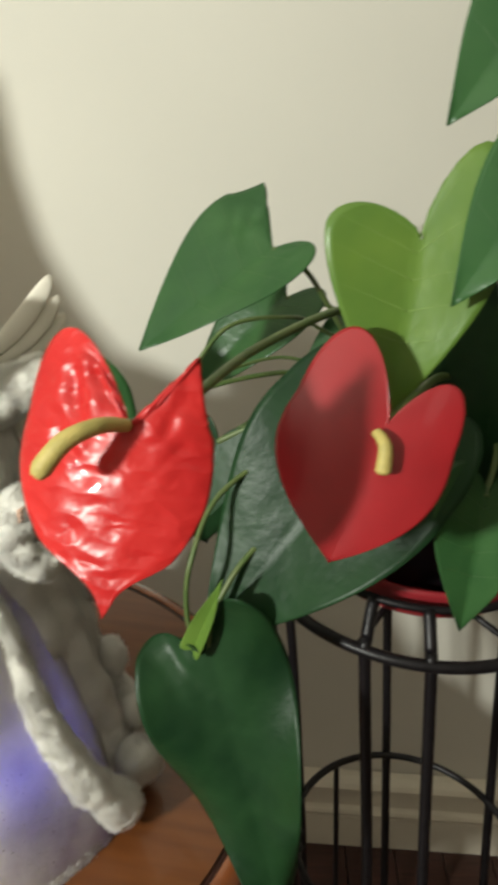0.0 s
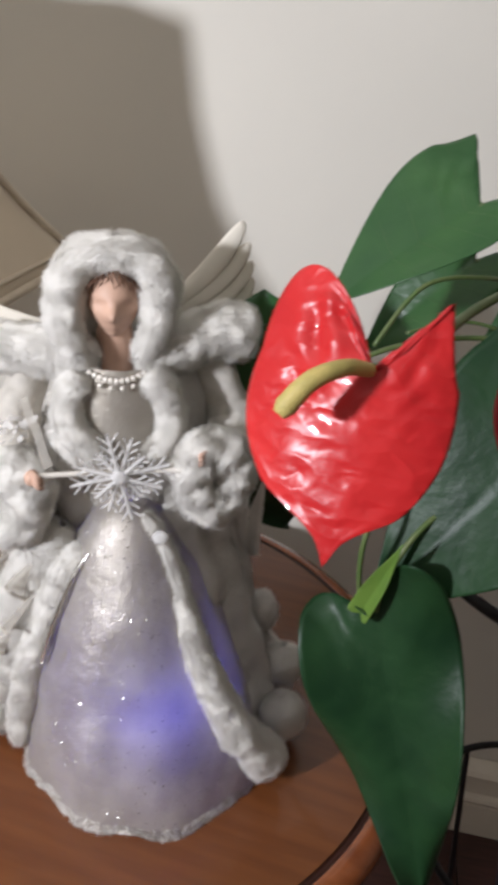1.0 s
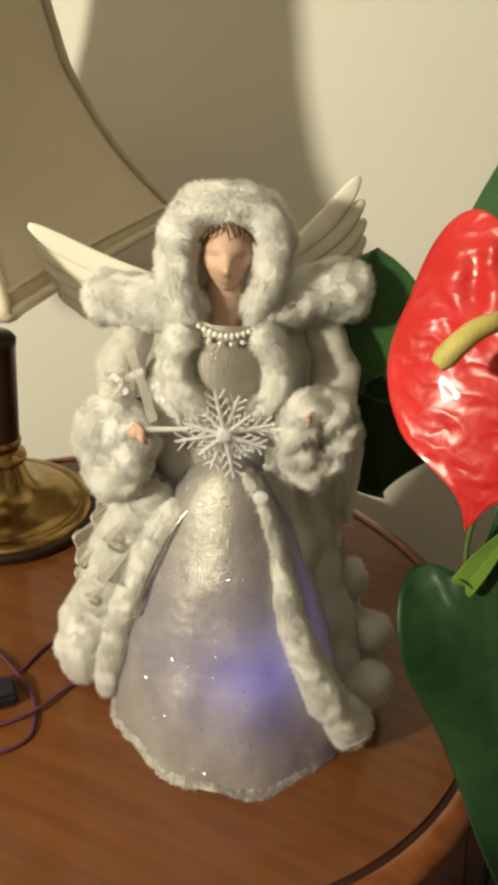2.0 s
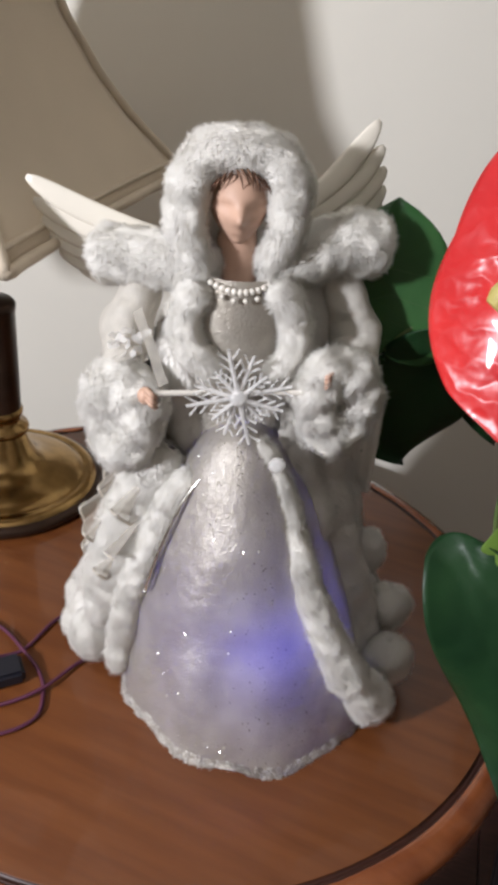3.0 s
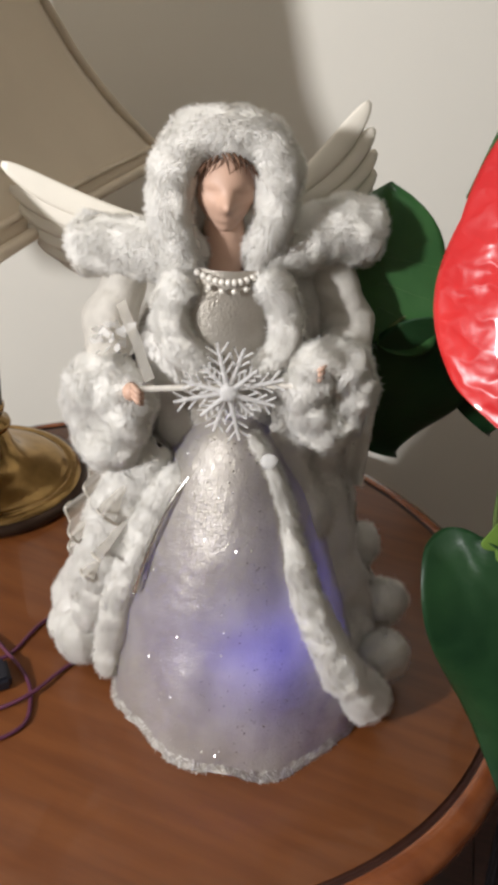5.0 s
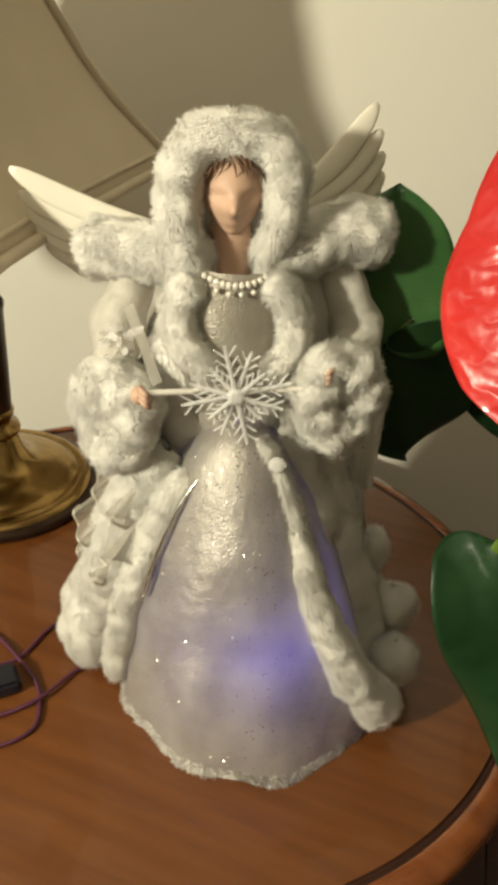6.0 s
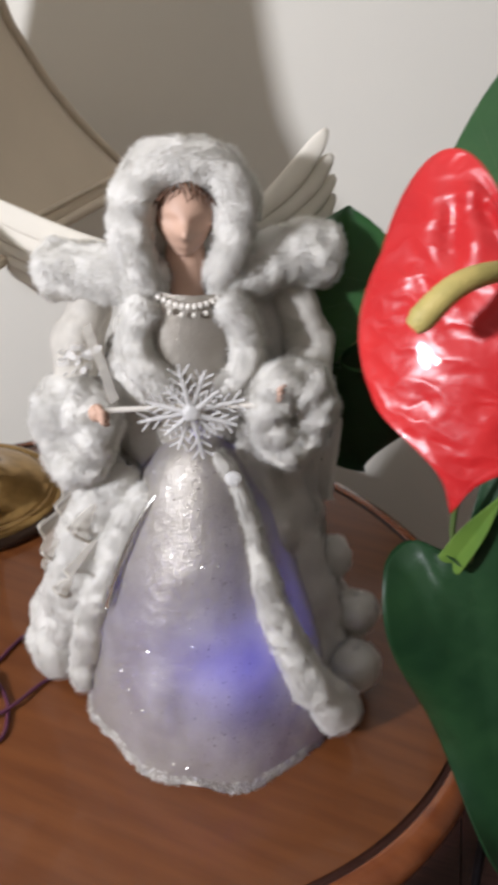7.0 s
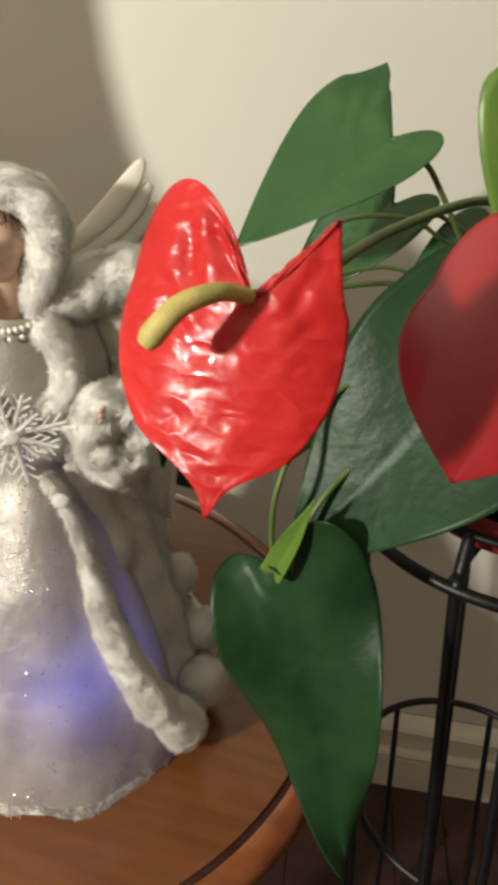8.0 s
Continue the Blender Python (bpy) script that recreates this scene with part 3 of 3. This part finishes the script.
        f = bm.faces.new([vs[i][20] for i in range(14)])
        f.material_index = W

    def wing(root_a, root_b, bend, tips):
        ra, rb = Vector(root_a), Vector(root_b)
        n = len(tips)
        for i, (x, w, z) in enumerate(tips):
            r = ra.lerp(rb, i / (n - 1))
            feather(tuple(r), (x, w - 0.0008 * i, z), 0.0085 + 0.0030 * i / n, bend, 0.0026)

    wing((-0.052, -0.028, 0.358), (-0.060, -0.028, 0.336), 0.022,
         [(-0.153, -0.030, 0.394), (-0.149, -0.030, 0.378), (-0.144, -0.030, 0.365), (-0.139, -0.030, 0.353), (-0.133, -0.030, 0.342), (-0.122, -0.030, 0.334)])
    wing((0.030, -0.030, 0.376), (0.054, -0.030, 0.356), -0.022,
         [(0.093, -0.050, 0.445), (0.099, -0.050, 0.428), (0.103, -0.050, 0.413), (0.105, -0.050, 0.399), (0.105, -0.050, 0.386), (0.100, -0.050, 0.374)])

    # loose fibres of the pile, which take the surface's shading
    bm.normal_update()
    rnd = random.Random(4)
    blades = []
    for f in [f for f in bm.faces if f.material_index in (F, C) and len(f.verts) == 4]:
        dense, reach = (1.5e6, 1.0) if f.material_index == F else (0.9e6, 0.9)
        vs = list(f.verts)
        for _ in range(int(f.calc_area() * dense + rnd.random())):
            x, y = rnd.random(), rnd.random()
            c = vs[0].co.lerp(vs[1].co, x).lerp(vs[3].co.lerp(vs[2].co, x), y)
            n = vs[0].normal.lerp(vs[1].normal, x).lerp(vs[3].normal.lerp(vs[2].normal, x), y).normalized()
            blades.append((c, n, reach, f.material_index))
    # frayed hem of the skirt
    for _ in range(5000):
        u = rnd.uniform(0.14, 0.86)
        a = radians(-175 + 350 * u)
        blades.append((skirt(u, 0.03 * rnd.random() ** 2 + 0.004), Vector((math.sin(a), -math.cos(a), 0.5)).normalized(), 0.75, SP if rnd.random() < 0.6 else F))
    bm.verts.index_update()
    normals = [v.normal.copy() for v in bm.verts]
    me = bpy.data.meshes.new("angel_doll")
    for c, n, reach, mat in blades:
        clump = Vector((noise.noise(c * 90), noise.noise(c * 90 + Vector((7, 0, 0))), noise.noise(c * 90 + Vector((0, 9, 0))) - 0.3))
        drift = clump * 1.8 + Vector((rnd.uniform(-1, 1), rnd.uniform(-1, 1), rnd.uniform(-1, 1))) * 0.6
        drift = (drift - n * drift.dot(n)).normalized()
        along = (n * rnd.uniform(0.2, 0.8) + drift).normalized()
        side = n.cross(drift) * 0.00040
        tip = c + along * rnd.uniform(0.0022, 0.0078) * reach
        f = bm.faces.new((bm.verts.new(c + side), bm.verts.new(c - side), bm.verts.new(tip)))
        f.material_index, f.smooth = mat, True
        f.normal_update()
        if f.normal.dot(n) < 0:
            f.normal_flip()
        loose = (n + drift * rnd.uniform(0.0, 0.45)).normalized()
        normals += [loose, loose, loose]
    bm.to_mesh(me)
    bm.free()
    me.normals_split_custom_set_from_vertices(normals)
    for m in (FUR, COAT, LACE, WINGM, SKIN, HAIR, SPARK, CRYSTAL, BEAD, GLITTER, TULLE):
        me.materials.append(m)
    ob = new("angel_doll", me)
    # local y points away from its front
    right, back = Vector((0.955, 0.296, 0)), Vector((-0.296, 0.955, 0))
    ob.matrix_basis = Matrix(((right.x, back.x, 0, -0.254), (right.y, back.y, 0, 0.406), (0, 0, 1, TOP), (0, 0, 0, 1)))
    return tagged(ob, "white plush angel doll with wings, fur hood and silvery skirt", "doll")


build_doll()


# ---- cord on the table ----
def build_cord():
    cord = new("power_cord")
    cord.matrix_basis = pose(0, 0, 0)
    tagged(cord, "thin dark purple power cord with a black switch box", "cord")
    bm = bmesh.new()
    z = TOP + 0.0025
    tube(bm, [(-0.33, 0.40, z), (-0.388, 0.377, z), (-0.403, 0.328, z), (-0.412, 0.315, z), (-0.425, 0.300, z + 0.006)], 0.0017, 0, 60, 8)
    part("cable", bm, CORD, cord)
    bm = bmesh.new()
    tube(bm, [(-0.30, 0.36, z), (-0.347, 0.333, z), (-0.367, 0.289, z + 0.003), (-0.393, 0.264, z), (-0.44, 0.235, z), (-0.52, 0.24, z)], 0.0017, 0, 60, 8)
    part("cable", bm, CORD, cord)
    bm = bmesh.new()
    tube(bm, [(-0.47, 0.345, z), (-0.437, 0.341, z), (-0.405, 0.322, z + 0.002), (-0.380, 0.305, z), (-0.366, 0.285, z), (-0.361, 0.260, z), (-0.385, 0.235, z), (-0.44, 0.21, z)], 0.0017, 0, 60, 8)
    part("cable", bm, CORD, cord)
    bm = bmesh.new()
    box(bm, (-0.022, -0.013, 0), (0.022, 0.013, 0.014), 0, 0.003)
    sw = part("switch_box", bm, PLUG, cord, "small black switch box")
    sw.matrix_basis = pose(-0.410, 0.288, TOP, 0, 0, 40)
    return cord


build_cord()


# ---- plant stand ----
STAND = Vector((0.150, 0.488, 0))


def build_stand():
    st = new("plant_stand")
    st.matrix_basis = pose(STAND.x, STAND.y, 0)
    tagged(st, "black wrought iron plant stand with round hoops", "plant stand")

    # the stand leans a little, so that its rings do not stand plumb over one another
    def lean(x, y, z):
        return (x + 0.040 * (0.76 - z) / 0.34, y - 0.02 * (0.76 - z) / 0.34, z)

    def hoop(z, r, thick, name="hoop"):
        bm = bmesh.new()
        tube(bm, [lean(math.cos(k * math.pi / 12) * r, math.sin(k * math.pi / 12) * r, z) for k in range(24)], thick, 0, 96, 10, closed=True)
        part(name, bm, IRON, st)

    hoop(0.765, 0.140, 0.0052)
    hoop(0.800, 0.116, 0.0035)
    hoop(0.425, 0.124, 0.0042)
    hoop(0.06, 0.130, 0.0045)

    def rod(deg, rings, thick, name="rod"):
        a = radians(deg)
        bm = bmesh.new()
        tube(bm, [lean(math.cos(a) * r, math.sin(a) * r, z) for r, z in rings], thick, 0, 24, 10)
        part(name, bm, IRON, st)

    for deg in (-117, -95, -35, 30, 90, 150):
        rod(deg, [(0.116, 0.800), (0.134, 0.772), (0.138, 0.75), (0.132, 0.56), (0.130, 0.3), (0.136, 0.0)], 0.0052)
    for deg in (186,):
        rod(deg, [(0.116, 0.800), (0.134, 0.772), (0.138, 0.75), (0.130, 0.56), (0.126, 0.3), (0.134, 0.0)], 0.0042)
    for deg in (122, 68, 12):
        rod(deg, [(0.124, 0.425), (0.130, 0.2), (0.140, 0.0)], 0.0034)
    for deg in (186,):
        a = radians(deg)
        bm = bmesh.new()
        for k in range(5):
            c = lean(math.cos(a) * 0.128, math.sin(a) * 0.128, 0.436)
            ball(bm, (c[0] + 0.006 * math.cos(k * 2.4), c[1] + 0.004 * math.sin(k * 2.4), c[2] - 0.012 + 0.007 * k), (0.009, 0.008, 0.007), 0, 10, 8, 0.15, 120)
        part("joint", bm, IRON, st)
    bm = bmesh.new()
    for k in range(3):
        a = radians(60 * k)
        tube(bm, [(-math.cos(a) * 0.138, -math.sin(a) * 0.138, 0.765), (math.cos(a) * 0.138, math.sin(a) * 0.138, 0.765)], 0.003, 0, 2, 8)
    part("cross_wire", bm, IRON, st)
    return st


build_stand()


# ---- anthurium ----
def leaf_mesh(length, width, lobe=0.22, fold=0.25, droop=0.15, wave=0.02, pucker=0.0, twist=0.0, nu=26, nk=9, thin=0.0009, seed=0.0, cup=0.0, uneven=0.0, lobe_l=1.0, broad=0.75, full=1.75, sharp=0, apex=0.7, pinch=0.0):
    """A heart-shaped blade along +y from its notch at the origin, its face up (+z)."""
    bm = bmesh.new()

    def edge(t, side):
        if t < 0.4:
            q = math.pi * t / 0.4
            x, y = 0.5 * (0.5 - 0.5 * math.cos(q)) ** broad, -lobe * math.sin(q) * (lobe_l if side > 0 else 1.0)
            if side == sharp:   # a pointed lobe
                h = t / 0.4
                x = 0.5 * (apex * h / 0.5 if h < 0.5 else apex + (1 - apex) * (h - 0.5) / 0.5)
                y = -lobe * (1 - abs(2 * h - 1)) ** 1.4 * (lobe_l if side > 0 else 1.0)
        else:
            q = (t - 0.4) / 0.6
            x, y = 0.5 * (1 - q ** full) * (1 + 0.10 * math.sin(math.pi * q)), q ** 1.08
            e = min(max((q - 0.68) / 0.24, 0.0), 1.0)
            x *= 1 - pinch * e * e * (3 - 2 * e)
        return x, y

    def fn(side, t, k):
        ex, ey = edge(t, side)
        my = max(0.0, (t - 0.22) / 0.78) ** 1.1
        x, y = ex * k, my + (ey - my) * k
        X, Y = x * width * (1 + side * uneven), y * length
        z = fold * X - droop * length * max(y, 0) ** 2 - 0.35 * droop * length * min(y, 0) ** 2 * 4
        z -= cup * X * X / width * 2.2
        z += wave * length * math.sin(t * 13 + side * 1.3 + seed) * k * k * 0.5
        if pucker:
            arch = math.sin(t * 46 + k * 6.0 + 1.4 * math.sin(k * 8 + t * 5)) + 0.7 * math.sin(t * 23 - k * 17 + 2.0 * math.sin(t * 9))
            fade = min(max((0.62 - t) / 0.3, 0.0), 1.0)
            z += pucker * length * arch * math.sin(math.pi * k) ** 1.7 * fade * (1.0 if side > 0 else 0.35)
            z += pucker * length * 0.45 * math.sin(k * 9.0 + 2.5 * t + side) * math.sin(math.pi * k) * k * (1 - fade) * (1 - t) ** 0.5
        z += twist * X * side * (y - 0.3)
        return Vector((side * X, Y, z))

    for side in (-1, 1):
        grid(bm, lambda u, v: fn(side, u, v), nu, nk)
    bmesh.ops.remove_doubles(bm, verts=bm.verts, dist=length * 0.0008)
    return bm, fn


def aim(base, tip, face):
    """A pose at base with +y to tip and +z as near to face as may be."""
    b, y = Vector(base), (Vector(tip) - Vector(base))
    y.normalize()
    f = Vector(face)
    z = (f - y * f.dot(y)).normalized()
    x = y.cross(z)
    return Matrix(((x.x, y.x, z.x, b.x), (x.y, y.y, z.y, b.y), (x.z, y.z, z.z, b.z), (0, 0, 0, 1)))


def blade(plant, name, base, tip, face, width, mat, label="", veins=True, **shape):
    length = (Vector(tip) - Vector(base)).length
    bm, fn = leaf_mesh(length, width, **shape)
    ob = part(name, bm, mat, plant, label)
    ob.matrix_basis = plant.matrix_basis.inverted() @ aim(base, tip, face)
    so = ob.modifiers.new("thickness", "SOLIDIFY")
    so.thickness, so.offset = 0.0008, -1.0
    if veins:
        bm = bmesh.new()
        up = Vector((0, 0, 0.0002))
        tube(bm, [fn(1, t, 0.0) + up for t in [i / 14 for i in range(15)]], lambda s: length * 0.0070 * (1 - 0.8 * s), 0, 40, 6, flat=0.4)
        for side in (-1, 1):
            for t in (() if mat is LEAFD else (0.16, 0.30, 0.42, 0.55, 0.68)):
                tube(bm, [fn(side, t + 0.03 * k, k) + up * 0.5 for k in [j / 6 * 0.9 for j in range(7)]], lambda s: length * 0.0022 * (1 - 0.7 * s), 0, 12, 5, flat=0.35)
        part("vein", bm, VEIN if mat is not LEAFL else VEINL, ob)
    return ob


def stalk(plant, points, radius, mat=None, name="stalk"):
    bm = bmesh.new()
    inv = plant.matrix_basis.inverted()
    tube(bm, [inv @ Vector(p) for p in points], radius, 0, 40, 10)
    return part(name, bm, mat or STEM, plant)


def build_pot():
    pot = new("flower_pot")
    pot.matrix_basis = pose(STAND.x, STAND.y, 0.7685)
    tagged(pot, "black plastic flower pot in a red saucer on the iron stand", "flower pot")
    bm = bmesh.new()
    lathe(bm, [(0.0, 0.0), (0.080, 0.0), (0.094, 0.010), (0.103, 0.034), (0.104, 0.040), (0.100, 0.040), (0.090, 0.014), (0.0, 0.008)], 0, 64)
    part("saucer", bm, SAUCER, pot, "red plastic saucer")
    bm = bmesh.new()
    lathe(bm, [(0.0, 0.010), (0.074, 0.010), (0.080, 0.05), (0.090, 0.105), (0.096, 0.106), (0.096, 0.125), (0.091, 0.127), (0.088, 0.112), (0.0, 0.110)], 0, 64)
    part("pot", bm, POT, pot)
    bm = bmesh.new()
    grid(bm, lambda u, v: Vector((math.cos(u * 2 * math.pi) * 0.088 * v, math.sin(u * 2 * math.pi) * 0.088 * v,
                                  0.113 + 0.004 * noise.noise(Vector((u * 9, v * 8, 1))))), 40, 10, 0, True)
    part("soil", bm, SOIL, pot, "dark potting soil")
    return pot


build_pot()


def build_plant():
    pl = new("anthurium_plant")
    pl.matrix_basis = pose(STAND.x, STAND.y, 0.883)
    tagged(pl, "potted anthurium with glossy green leaves and two red flowers", "plant")
    root = (STAND.x, STAND.y, 0.880)

    def leaf(base, tip, face, width, mat, stem=None, **shape):
        ob = blade(pl, "leaf", base, tip, face, width, mat, **shape)
        if stem:
            stalk(pl, [root, *stem, base], 0.0022)
        return ob

    # upper leaf in front of the wall
    leaf((-0.007, 0.475, 1.056), (-0.108, 0.445, 0.980), (-0.2, -0.62, 0.75), 0.100, LEAFM, [(0.10, 0.51, 0.93), (0.041, 0.482, 1.014), (0.018, 0.474, 1.043)],
         lobe=0.19, lobe_l=1.2, fold=0.18, droop=0.06, uneven=0.22, sharp=1, apex=0.85, pucker=0.006, nu=48, nk=16)
    # leaf behind it
    leaf((0.015, 0.600, 0.990), (-0.080, 0.580, 0.892), (-0.3, -0.7, 0.6), 0.085, LEAFM, [(0.12, 0.56, 0.95), (0.06, 0.59, 0.985)], droop=0.1, sharp=1, apex=0.8)
    leaf((0.092, 0.580, 0.972), (0.030, 0.570, 0.925), (-0.3, -0.7, 0.6), 0.060, LEAFM, [(0.12, 0.56, 0.95)], droop=0.1)
    # light green young leaf
    leaf((0.066, 0.300, 1.096), (0.060, 0.280, 0.994), (-0.10, -0.85, 0.50), 0.098, LEAFL, [(0.15, 0.43, 1.0), (0.11, 0.36, 1.09)],
         lobe=0.50, lobe_l=0.28, fold=0.20, droop=0.03, uneven=0.05, full=1.35)
    # tall leaves at the side
    leaf((0.132, 0.340, 1.234), (0.074, 0.310, 1.160), (-0.2, -0.85, 0.5), 0.072, LEAFM, [(0.19, 0.44, 1.05), (0.175, 0.38, 1.20)], fold=0.2)
    leaf((0.134, 0.290, 1.145), (0.078, 0.260, 1.073), (-0.3, -0.80, 0.5), 0.066, LEAFM, [(0.19, 0.40, 1.0), (0.175, 0.33, 1.11)], fold=0.2)
    # big drooping leaf by the table's edge
    leaf((-0.038, 0.327, 0.790), (0.034, 0.262, 0.572), (-0.22, -0.93, 0.25), 0.110, LEAFD, [(0.08, 0.43, 0.895), (0.00, 0.36, 0.865), (-0.030, 0.335, 0.83)],
         lobe=0.17, lobe_l=0.30, fold=0.14, droop=0.02, wave=0.13, uneven=0.0, full=2.1, twist=0.2, pucker=0.003, nu=48, nk=16)
    # broad leaf over the pot
    leaf((0.065, 0.362, 0.944), (-0.046, 0.326, 0.790), (-0.28, -0.75, 0.60), 0.152, LEAFD, [(0.12, 0.44, 0.94), (0.09, 0.39, 0.965)],
         lobe=0.30, fold=0.18, droop=0.08, nu=40, nk=14, wave=0.04)
    # dark leaf behind the flowers
    leaf((-0.040, 0.402, 0.922), (-0.062, 0.385, 0.846), (-0.2, -0.90, 0.35), 0.060, LEAFD, [(0.08, 0.45, 0.945), (0.02, 0.40, 0.955)], fold=0.2, droop=0.05)
    # leaves behind the doll's shoulder
    leaf((-0.147, 0.442, 0.868), (-0.156, 0.452, 0.978), (0.15, -0.95, 0.25), 0.080, LEAFM, [(0.06, 0.50, 0.945), (-0.04, 0.47, 0.945), (-0.115, 0.45, 0.903)],
         lobe=0.10, fold=0.15, droop=0.05, full=6.0, wave=0.05)
    leaf((-0.147, 0.440, 0.864), (-0.115, 0.474, 0.755), (0.10, -0.95, 0.3), 0.120, LEAFD, None, lobe=0.20, lobe_l=0.5, fold=0.15, droop=0.03, wave=0.10, full=3.0, nu=40, nk=14)
    leaf((-0.060, 0.462, 0.880), (-0.045, 0.480, 0.785), (0.0, -0.95, 0.3), 0.085, LEAFD, [(0.07, 0.49, 0.93), (0.0, 0.47, 0.92)], lobe=0.20, fold=0.2, droop=0.03, wave=0.05, full=2.6)
    # leaves at the far side of the pot
    leaf((0.140, 0.320, 0.930), (0.136, 0.300, 0.828), (-0.25, -0.90, 0.35), 0.062, LEAFM, [(0.16, 0.40, 0.95), (0.15, 0.345, 0.955)], fold=0.4)
    leaf((0.140, 0.365, 1.045), (0.130, 0.335, 0.870), (-0.4, -0.85, 0.3), 0.090, LEAFD, [(0.17, 0.43, 0.98), (0.155, 0.385, 1.05)], fold=0.2)
    leaf((0.195, 0.350, 0.990), (0.190, 0.320, 0.850), (-0.3, -0.85, 0.3), 0.100, LEAFD, [(0.19, 0.42, 0.95), (0.195, 0.37, 0.99)], fold=0.2)

    # flowers: waxy bract with a spike
    def flower(base, tip, face, width, mat, stem, spike, thick, label, **shape):
        ob = blade(pl, "spathe", base, tip, face, width, mat, label, veins=False, nu=70, nk=24, **shape)
        inv = ob.matrix_basis.inverted() @ pl.matrix_basis.inverted()
        bm = bmesh.new()
        tube(bm, [inv @ Vector(p) for p in spike], lambda s: thick * (0.8 + 0.5 * s) * (1 - max(s - 0.9, 0) * 4), 0, 40, 14, rough=0.02, grain=500)
        part("spadix", bm, SPADIX, ob, "yellow spike")
        stalk(pl, stem, 0.0026)
        return ob

    flower((-0.074, 0.168, 1.029), (-0.081, 0.140, 0.951), (-0.16, -0.93, 0.33), 0.086, REDS,
           [root, (0.13, 0.46, 0.98), (0.10, 0.42, 1.020), (0.068, 0.38, 1.033), (0.032, 0.34, 1.043), (-0.021, 0.27, 1.035), (-0.056, 0.19, 1.029), (-0.074, 0.170, 1.029)],
           [(-0.074, 0.167, 1.030), (-0.084, 0.155, 1.034), (-0.096, 0.146, 1.030), (-0.106, 0.141, 1.017)], 0.0036, "glossy bright red heart-shaped bract",
           lobe=0.40, lobe_l=1.15, fold=0.0, droop=0.03, pucker=0.017, wave=0.01, cup=0.24, uneven=0.17, broad=0.62, full=2.9, sharp=-1, apex=0.72, pinch=0.62)
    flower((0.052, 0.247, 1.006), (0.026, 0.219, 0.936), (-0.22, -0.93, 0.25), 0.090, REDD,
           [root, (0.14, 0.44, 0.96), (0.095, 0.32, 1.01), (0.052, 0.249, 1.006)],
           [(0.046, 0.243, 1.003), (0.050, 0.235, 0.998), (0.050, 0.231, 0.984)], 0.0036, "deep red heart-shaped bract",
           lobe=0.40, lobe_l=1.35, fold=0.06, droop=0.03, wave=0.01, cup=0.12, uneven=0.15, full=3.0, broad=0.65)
    # young shoot
    leaf((-0.048, 0.322, 0.792), (-0.026, 0.318, 0.858), (-0.5, -0.8, 0.2), 0.018, LEAFL, None, lobe=0.05, fold=0.6, droop=-0.1)
    stalk(pl, [(-0.046, 0.328, 0.786), (-0.054, 0.325, 0.82), (-0.053, 0.326, 0.862), (-0.035, 0.36, 0.90), (0.02, 0.40, 0.925), (0.09, 0.45, 0.93)], 0.0020)
    # thin stalks behind
    stalk(pl, [root, (0.08, 0.51, 0.96), (0.034, 0.48, 0.995), (0.008, 0.45, 1.009), (-0.039, 0.42, 1.005), (-0.068, 0.40, 0.963)], 0.0017)
    stalk(pl, [root, (0.10, 0.50, 0.94), (0.06, 0.52, 0.945), (0.01, 0.52, 0.955), (-0.04, 0.50, 0.945)], 0.0016)
    return pl


build_plant()


# ---- floor planks and rug ----
def build_rug():
    bm = bmesh.new()
    box(bm, (-2.2, -2.6, -0.011), (-0.62, -0.06, 0.006), 0, 0.004)
    ob = part("rug", bm, RUG)
    ob.matrix_basis = ROOM
    return tagged(ob, "flat grey-brown woven rug on the floor", "rug")


build_rug()
plank_mesh = None
for row in range(44):
    x = -1.3 + row * 0.084
    for col in range(2):
        if plank_mesh is None:
            bm = bmesh.new()
            box(bm, (0.0008, -1.099, -0.0119), (0.0832, -0.001, 0.0), 0, 0.0012)
            plank_mesh = part("plank", bm, FLOORW, floor)
            ob = plank_mesh
        else:
            ob = new("plank", plank_mesh.data)
            ob.parent = floor
        ob.matrix_basis = pose(x, -col * 1.1, 0)
